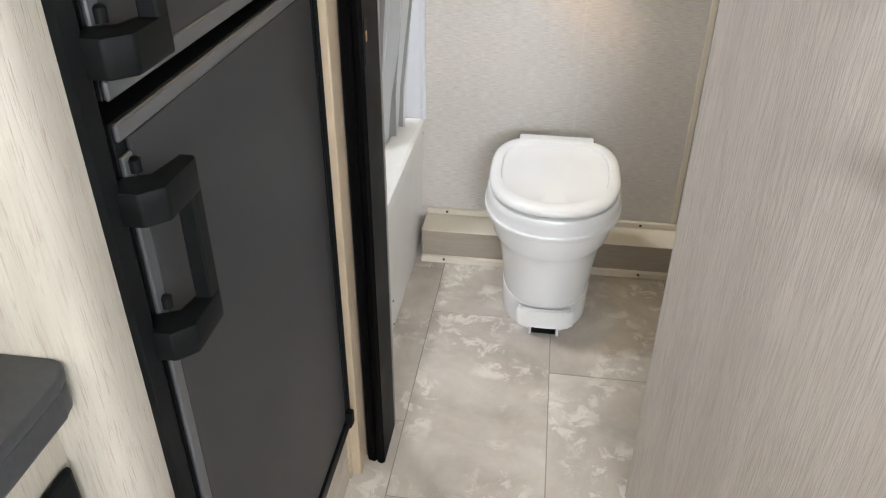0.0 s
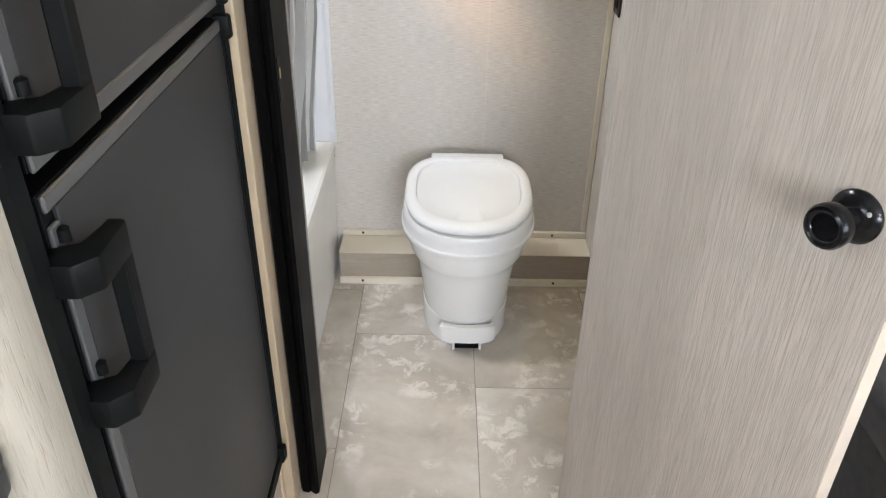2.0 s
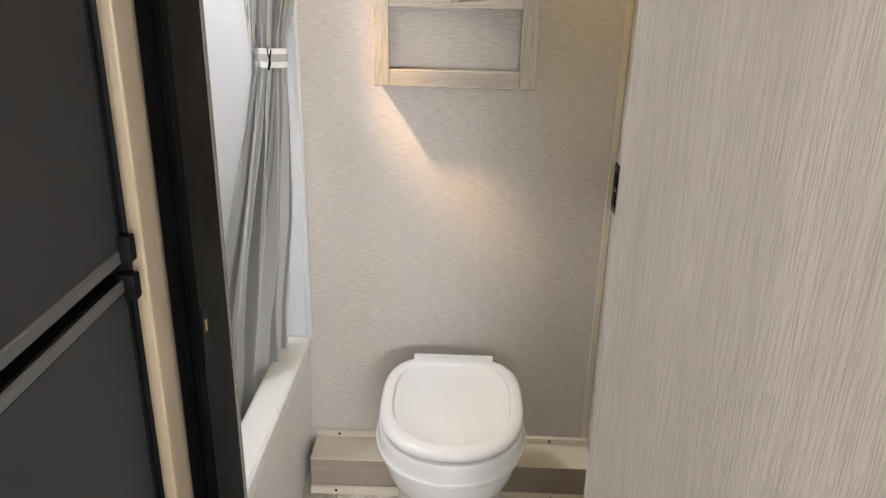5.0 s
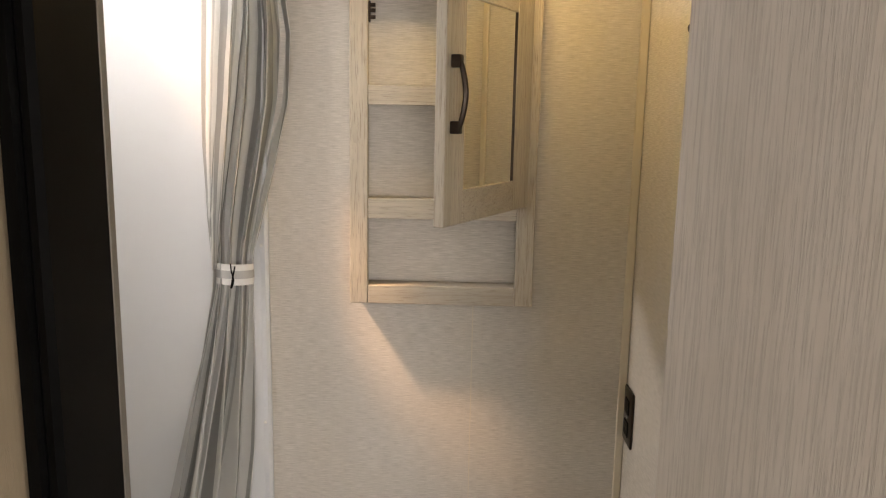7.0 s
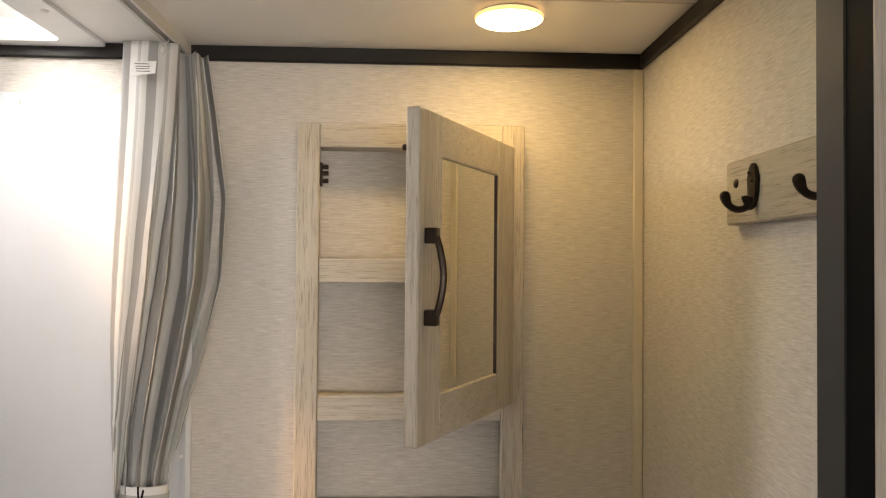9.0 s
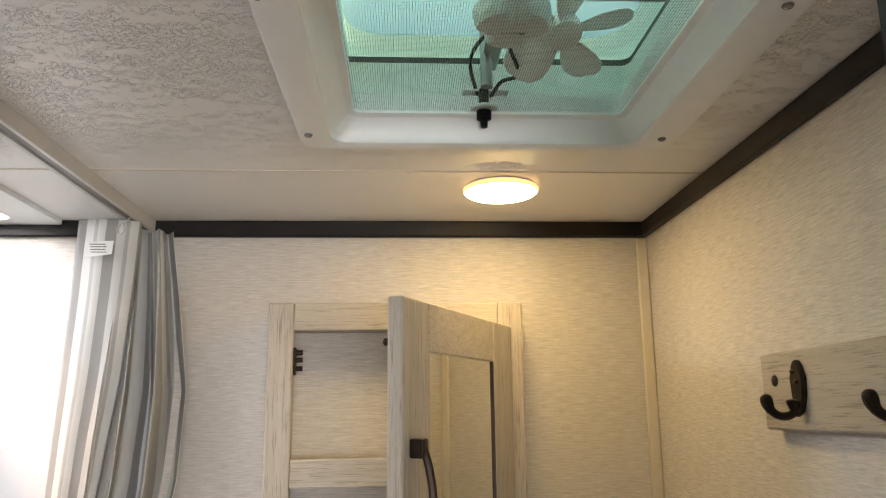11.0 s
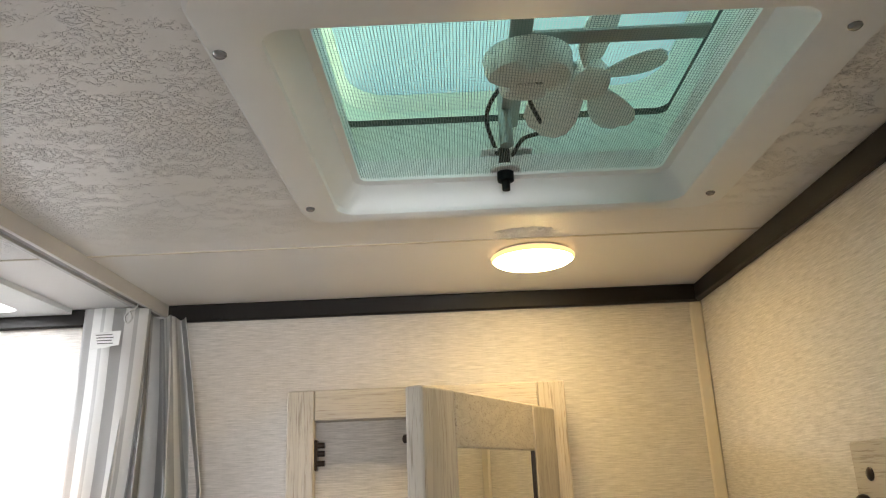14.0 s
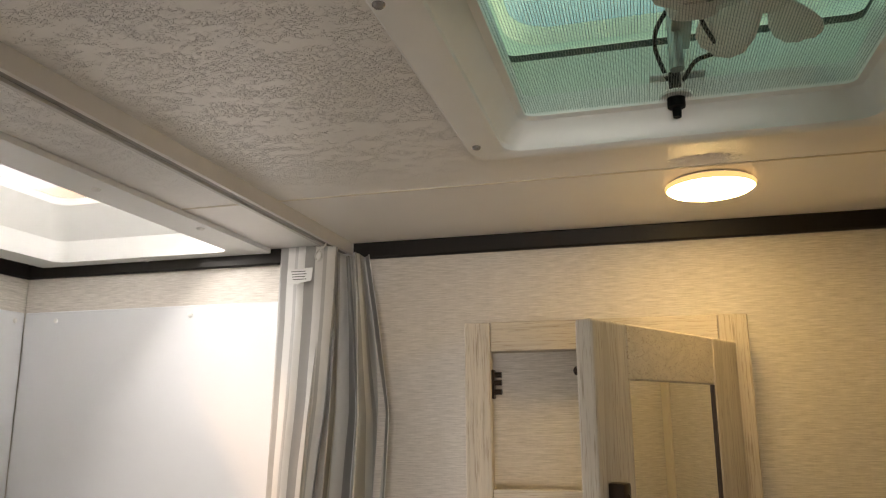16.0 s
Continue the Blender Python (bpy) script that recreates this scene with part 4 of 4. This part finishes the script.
# ---- skylight over the tub ----
skl = thing("skylight", (-0.466, -0.32, H), "white framed skylight with a bright plastic dome", "skylight")
S = SKY
# top opening narrowed; its unseen near lip is added to cut the sun off
rings = [round_rect(S[0] - 0.055, S[1] + 0.057, S[2] - 0.06, -0.0115, 0.006, H - 0.0005), round_rect(S[0] - 0.055, S[1] + 0.057, S[2] - 0.06, -0.0115, 0.006, H - 0.008),
         round_rect(S[0] + 0.004, S[1] - 0.004, S[2] + 0.004, S[3] - 0.004, 0.02, H - 0.008), round_rect(S[0] + 0.004, S[1] - 0.004, S[2] + 0.004, S[3] - 0.004, 0.02, H + 0.03),
         round_rect(S[0] + 0.05, -0.365, S[2] + 0.215, -0.10, 0.025, H + 0.078), round_rect(S[0] + 0.05, -0.365, S[2] + 0.215, -0.10, 0.025, H + 0.09)]
part("well_frame", loft(rings), vent_white, skl, smooth=True)
for x, y in ((-0.262, -0.408), (-0.252, -0.2), (-0.262, -0.56), (-0.47, -0.022)):
    screw((x, y, H - 0.008), (0, 0, -1), steel, skl, 0.006)
dome = [round_rect(S[0] - 0.01 + d, S[1] + 0.01 - d, S[2] + 0.21 + d, S[3] + 0.01 - d, 0.04, H + 0.091 + h) for d, h in ((0, 0), (0.012, 0.03), (0.04, 0.05), (0.08, 0.06), (0.12, 0.064))]
part("dome", loft(dome, cap1=True), dome_mat, skl, "translucent white dome", smooth=True)

# ---- doorway ----
jl = thing("door_jamb", (-0.03, -0.92, 0), "black metal door jamb with a brass strike", "door frame", kind="structure")
part("post", prism([(-0.063, -0.974), (-0.058, -0.984), (-0.044, -0.988), (-0.040, -0.982), (-0.035, -0.988), (-0.026, -0.992), (-0.020, -0.986), (-0.0205, -0.872), (-0.058, -0.872)], "z", 0.001, 1.952), black_metal, jl)
part("edge_strip", box(-0.058, -0.0195, -0.8715, -0.858, 0.001, 1.952, 0.001), grey_edge, jl, "grey-brown inner edge")
part("strike_plate", box(-0.0203, -0.0188, -0.982, -0.958, 0.93, 1.005, 0.0005), black_plastic, jl)
part("strike_opening", box(-0.0187, -0.0182, -0.974, -0.966, 0.968, 0.985), plain("brass", (0.6, 0.4, 0.15), 0.3, 0.9), jl)
jr = thing("door_jamb_hinge_side", (0.545, -0.95, 0), "charcoal door jamb on the hinge side", "door frame", kind="structure")
part("post", box(0.576, 0.60, -0.892, -0.858, 0.001, 1.952, 0.001), jamb_grey, jr)
part("rebate", box(0.577, 0.5995, -0.9664, -0.8922, 0.001, 1.952), black_metal, jr)
part("stop", box(0.540, 0.60, -0.984, -0.9667, 0.001, 1.952, 0.001), black_metal, jr)
jt = thing("door_head", (0.25, -0.95, 1.93), "black door head", "door frame", kind="structure")
part("bar", box(-0.058, 0.60, -0.985, -0.966, 1.952, 1.985, 0.001), black_metal, jt)

DM = pose(0.515, -1.018, 0.015, 0, 0, -90 + 29.8)
door = thing("bathroom_door", DM, "grey oak laminate door standing open", "door")
DW, DT = 0.505, 0.034
part("leaf", box(0, DW, 0.0005, DT, 0, 1.90, 0.0012), door_wood, door, local=True)
part("free_edge_band", box(DW, DW + 0.0012, 0.001, DT - 0.001, 0, 1.90), plain("cream_edge_band", (0.58, 0.51, 0.41), 0.5), door, "cream edge band", local=True)


def knob_set(side):
    m = Matrix.Translation((0.435, 0.0 if side < 0 else DT, 0.944)) @ pose(0, 0, 0, 90 if side < 0 else -90)
    k = part("door_knob", lathe([(0.033, 0), (0.0335, 0.004), (0.031, 0.008), (0.022, 0.013), (0.015, 0.016), (0.0135, 0.026), (0.0135, 0.030), (0.019, 0.036), (0.0265, 0.042), (0.0275, 0.050), (0.0275, 0.056), (0.025, 0.0605), (0.0215, 0.062), (0.018, 0.0605), (0.0165, 0.0585), (0.002, 0.058)], m, 40), knob_mat, door, "black round privacy knob", True, True)
    for a in (35, 215):
        mm = m @ Matrix.Translation((0.024 * math.cos(radians(a)), 0.024 * math.sin(radians(a)), 0.0115))
        part("screw", lathe([(0.003, 0), (0.003, 0.0015), (0.001, 0.002)], mm, 10), steel, k, smooth=True, local=True)


knob_set(-1)
knob_set(1)
for z in (0.2, 0.95, 1.7):
    part("hinge", lathe([(0.005, 0), (0.005, 0.07)], Matrix.Translation((-0.006, DT - 0.002, z)), 12), black_metal, door, smooth=True, local=True)

# ---- fridge and its tall housing ----
FX = -0.078
hs = thing("fridge_housing", (-0.4, -1.35, 0), "tall pale oak housing round the fridge", "cabinet")
part("end_panel", prism([(XL + 0.002, -1.722), (-0.112, -1.724), (-0.096, -1.719), (-0.087, -1.709), (-0.084, -1.695), (-0.084, -1.666), (XL + 0.002, -1.666)], "z", 0.001, H - 0.001), oak_panel, hs, smooth=True)
part("hinge_stile", box(-0.12, -0.0645, -1.030, -0.9665, 0.001, H - 0.001, 0.003, 2), stile_wood, hs)
part("hinge_batten", box(-0.12, -0.084, -1.046, -1.0305, 0.001, H - 0.001, 0.002), stile_wood, hs)
part("kick_board", box(-0.11, -0.088, -1.6615, -1.0465, 0.001, 0.165, 0.002), oak_y, hs)
part("top_board", box(-0.11, -0.084, -1.6615, -1.0465, 1.70, H - 0.001, 0.002), oak_y, hs)
fr = thing("fridge", (-0.4, -1.35, 0.17), "charcoal two-door fridge with black frame and handles", "fridge")
part("body", box(XL + 0.01, -0.125, -1.655, -1.048, 0.17, 1.695), black_plastic, fr)
for a in ((-1.6652, -1.632, 0.166, 1.699), (-1.0535, -1.0468, 0.166, 1.699)):
    part("frame_side", prism([(-0.124, a[0]), (FX + 0.002, a[0]), (FX + 0.006, (a[0] + a[1]) / 2), (FX - 0.004, a[1]), (-0.124, a[1])], "z", a[2], a[3]), black_plastic, fr)
for z in ((0.166, 0.196), (1.672, 1.699)):
    part("frame_level", box(-0.124, FX + 0.002, -1.6318, -1.0537, z[0], z[1], 0.002), black_plastic, fr)
for z0, z1, up in ((0.20, 1.086, False), (1.106, 1.668, True)):
    d = part("door", box(-0.12, FX - 0.006, -1.622, -1.062, z0, z1, 0.001), black_plastic, fr)
    part("panel", box(FX - 0.0058, FX - 0.001, -1.604, -1.0635, z0 + (0.0185 if up else 0.004), z1 - (0.004 if up else 0.0175), 0.001), fridge_mat, d, "charcoal door panel")
    part("edge_strip", box(FX - 0.0058, FX, -1.622, -1.0605, z0 if up else z1 - 0.017, z0 + 0.018 if up else z1, 0.002), fridge_edge, d, "grey metal edge strip")
    part("handle_edge", box(FX - 0.0058, FX - 0.0005, -1.622, -1.6045, z0 + (0.03 if up else 0.0), z1 - (0 if up else 0.03), 0.0015), fridge_edge, d)
    part("hinge_edge", box(FX - 0.012, FX + 0.0005, -1.0632, -1.0565, z0, z1, 0.0015), black_plastic, d)
    lo, hi = (0.856, 1.038) if not up else (1.135, 1.32)
    plan = [(FX - 0.006, -1.652), (FX + 0.024, -1.652), (FX + 0.041, -1.634), (FX + 0.041, -1.573), (FX + 0.037, -1.568), (FX + 0.022, -1.568), (FX + 0.020, -1.616), (FX - 0.006, -1.622)]
    h = part("handle", prism([(FX + 0.0395, -1.570), (FX + 0.0395, -1.590), (FX + 0.0225, -1.592), (FX + 0.0225, -1.569)], "z", lo + 0.004, hi - 0.004, 0.002), black_plastic, d, "black plastic grip")
    for z in (lo, hi - 0.034):
        part("arm", prism(plan, "z", z, z + 0.034, 0.003, 2), black_plastic, h, smooth=True)
        part("bolt", lathe([(0.006, 0), (0.006, 0.012), (0.003, 0.014)], Matrix.Translation((FX + 0.002, -1.610, z + 0.034)), 12), black_plastic, h, smooth=True)
for z in (0.192, 1.062, 1.112, 1.66):
    part("hinge_cap", box(FX - 0.01, FX + 0.014, -1.068, -1.05, z - 0.004, z + 0.030, 0.003, 2), black_plastic, fr, smooth=True)

# ---- kitchen beside the fridge ----
base = thing("base_cabinet", (-0.44, -2.3, 0), "pale oak base cabinet under the dark worktop", "cabinet")
part("carcass", box(XL + 0.002, -0.16, -2.919, -1.7235, 0.001, 0.868), oak_panel, base)
part("front", box(-0.1595, -0.142, -2.919, -1.7235, 0.08, 0.868, 0.002), oak_panel, base)
oven = thing("oven_panel", (-0.14, -1.98, 0.76), "black appliance panel set into the base cabinet", "appliance panel")
part("panel", box(-0.1415, -0.132, -2.25, -1.732, 0.42, 0.790, 0.006, 2), black_plastic, oven)
wt = thing("worktop", (-0.44, -2.3, 0.87), "dark grey speckled laminate worktop with rounded corner", "worktop")
poly = [(XL + 0.002, -1.7235), (-0.122, -1.7235), (-0.111, -1.727), (-0.104, -1.737), (-0.102, -1.75), (-0.102, -2.919), (XL + 0.002, -2.919)]
part("top", prism(poly, "z", 0.900, 0.914, 0.004, 2), counter_mat, wt, smooth=True)
part("front_edge", prism([(x - 0.001 if x > -0.5 else x, y - 0.001) for x, y in poly], "z", 0.872, 0.8995, 0.003, 2), counter_mat, wt, smooth=True)

bench = thing("dinette_bench", (1.3, -1.4, 0), "dark grey mottled vinyl bench behind the open door", "bench")
part("base", box(1.02, X1 - 0.004, -2.1, -0.97, 0.001, 0.40, 0.006, 2), fabric_dark, bench, smooth=True)
part("cushion", box(1.0, X1 - 0.004, -2.1, -0.97, 0.402, 0.50, 0.03, 4), fabric_dark, bench, smooth=True)

# windows behind the camera
for nm, lab, a in (("window_1", "kitchen window with a dark frame", ("x", XL - 0.03, KW)), ("window_2", "side window with a dark frame", ("x", X1 + 0.03, SW)), ("window_3", "rear window with a dark frame", ("y", Y0 - 0.03, RW))):
    ax, at_, (a0, a1, z0, z1) = a
    w = thing(nm, (at_, (a0 + a1) / 2, z0) if ax == "x" else ((a0 + a1) / 2, at_, z0), lab, "window", kind="structure")
    for u0, u1, v0, v1 in ((a0, a1, z0, z0 + 0.03), (a0, a1, z1 - 0.03, z1), (a0, a0 + 0.03, z0 + 0.03, z1 - 0.03), (a1 - 0.03, a1, z0 + 0.03, z1 - 0.03)):
        part("window_frame", box(at_ - 0.012, at_ + 0.012, u0, u1, v0, v1, 0.002) if ax == "x" else box(u0, u1, at_ - 0.012, at_ + 0.012, v0, v1, 0.002), black_metal, w)
    pane = part("pane", box(at_ - 0.003, at_ + 0.003, a0 + 0.03, a1 - 0.03, z0 + 0.03, z1 - 0.03) if ax == "x" else box(a0 + 0.03, a1 - 0.03, at_ - 0.003, at_ + 0.003, z0 + 0.03, z1 - 0.03), glass_mat, w)
    pane.visible_shadow = False

# ---- floor and its tiles ----
floor = solid("floor", box(XL - 0.05, X1 + 0.05, Y0 - 0.05, 0.0, -0.06, -0.0012), joint_mat, "stone-print vinyl tile floor, grey-beige with pale blotches", "floor")
TW, TL, GAP = 0.346, 0.683, 0.0011
for c in range(-3, 5):
    first = -0.395 + TL - (c % 3) * 0.227
    if c % 3 == 2:
        first = -0.849 + 2 * TL
    x0, x1 = c * TW, (c + 1) * TW
    x0, x1 = max(x0, XL), min(x1, X1)
    y1 = first
    while y1 > Y0:
        ya, yb = max(y1 - TL, Y0), min(y1, 0.0)
        if yb - ya > 0.02 and x1 - x0 > 0.02:
            t = box(x0 + GAP, x1 - GAP, ya + GAP, yb - GAP, -0.006, 0.0, 0.0006)
            t.transform(Matrix.Translation((-(x0 + x1) / 2, -(ya + yb) / 2, 0)))
            ob = new("tile", finish("tile", t, tile_mat))
            ob.location = ((x0 + x1) / 2, (ya + yb) / 2, 0)
            ob.parent = floor
        y1 -= TL
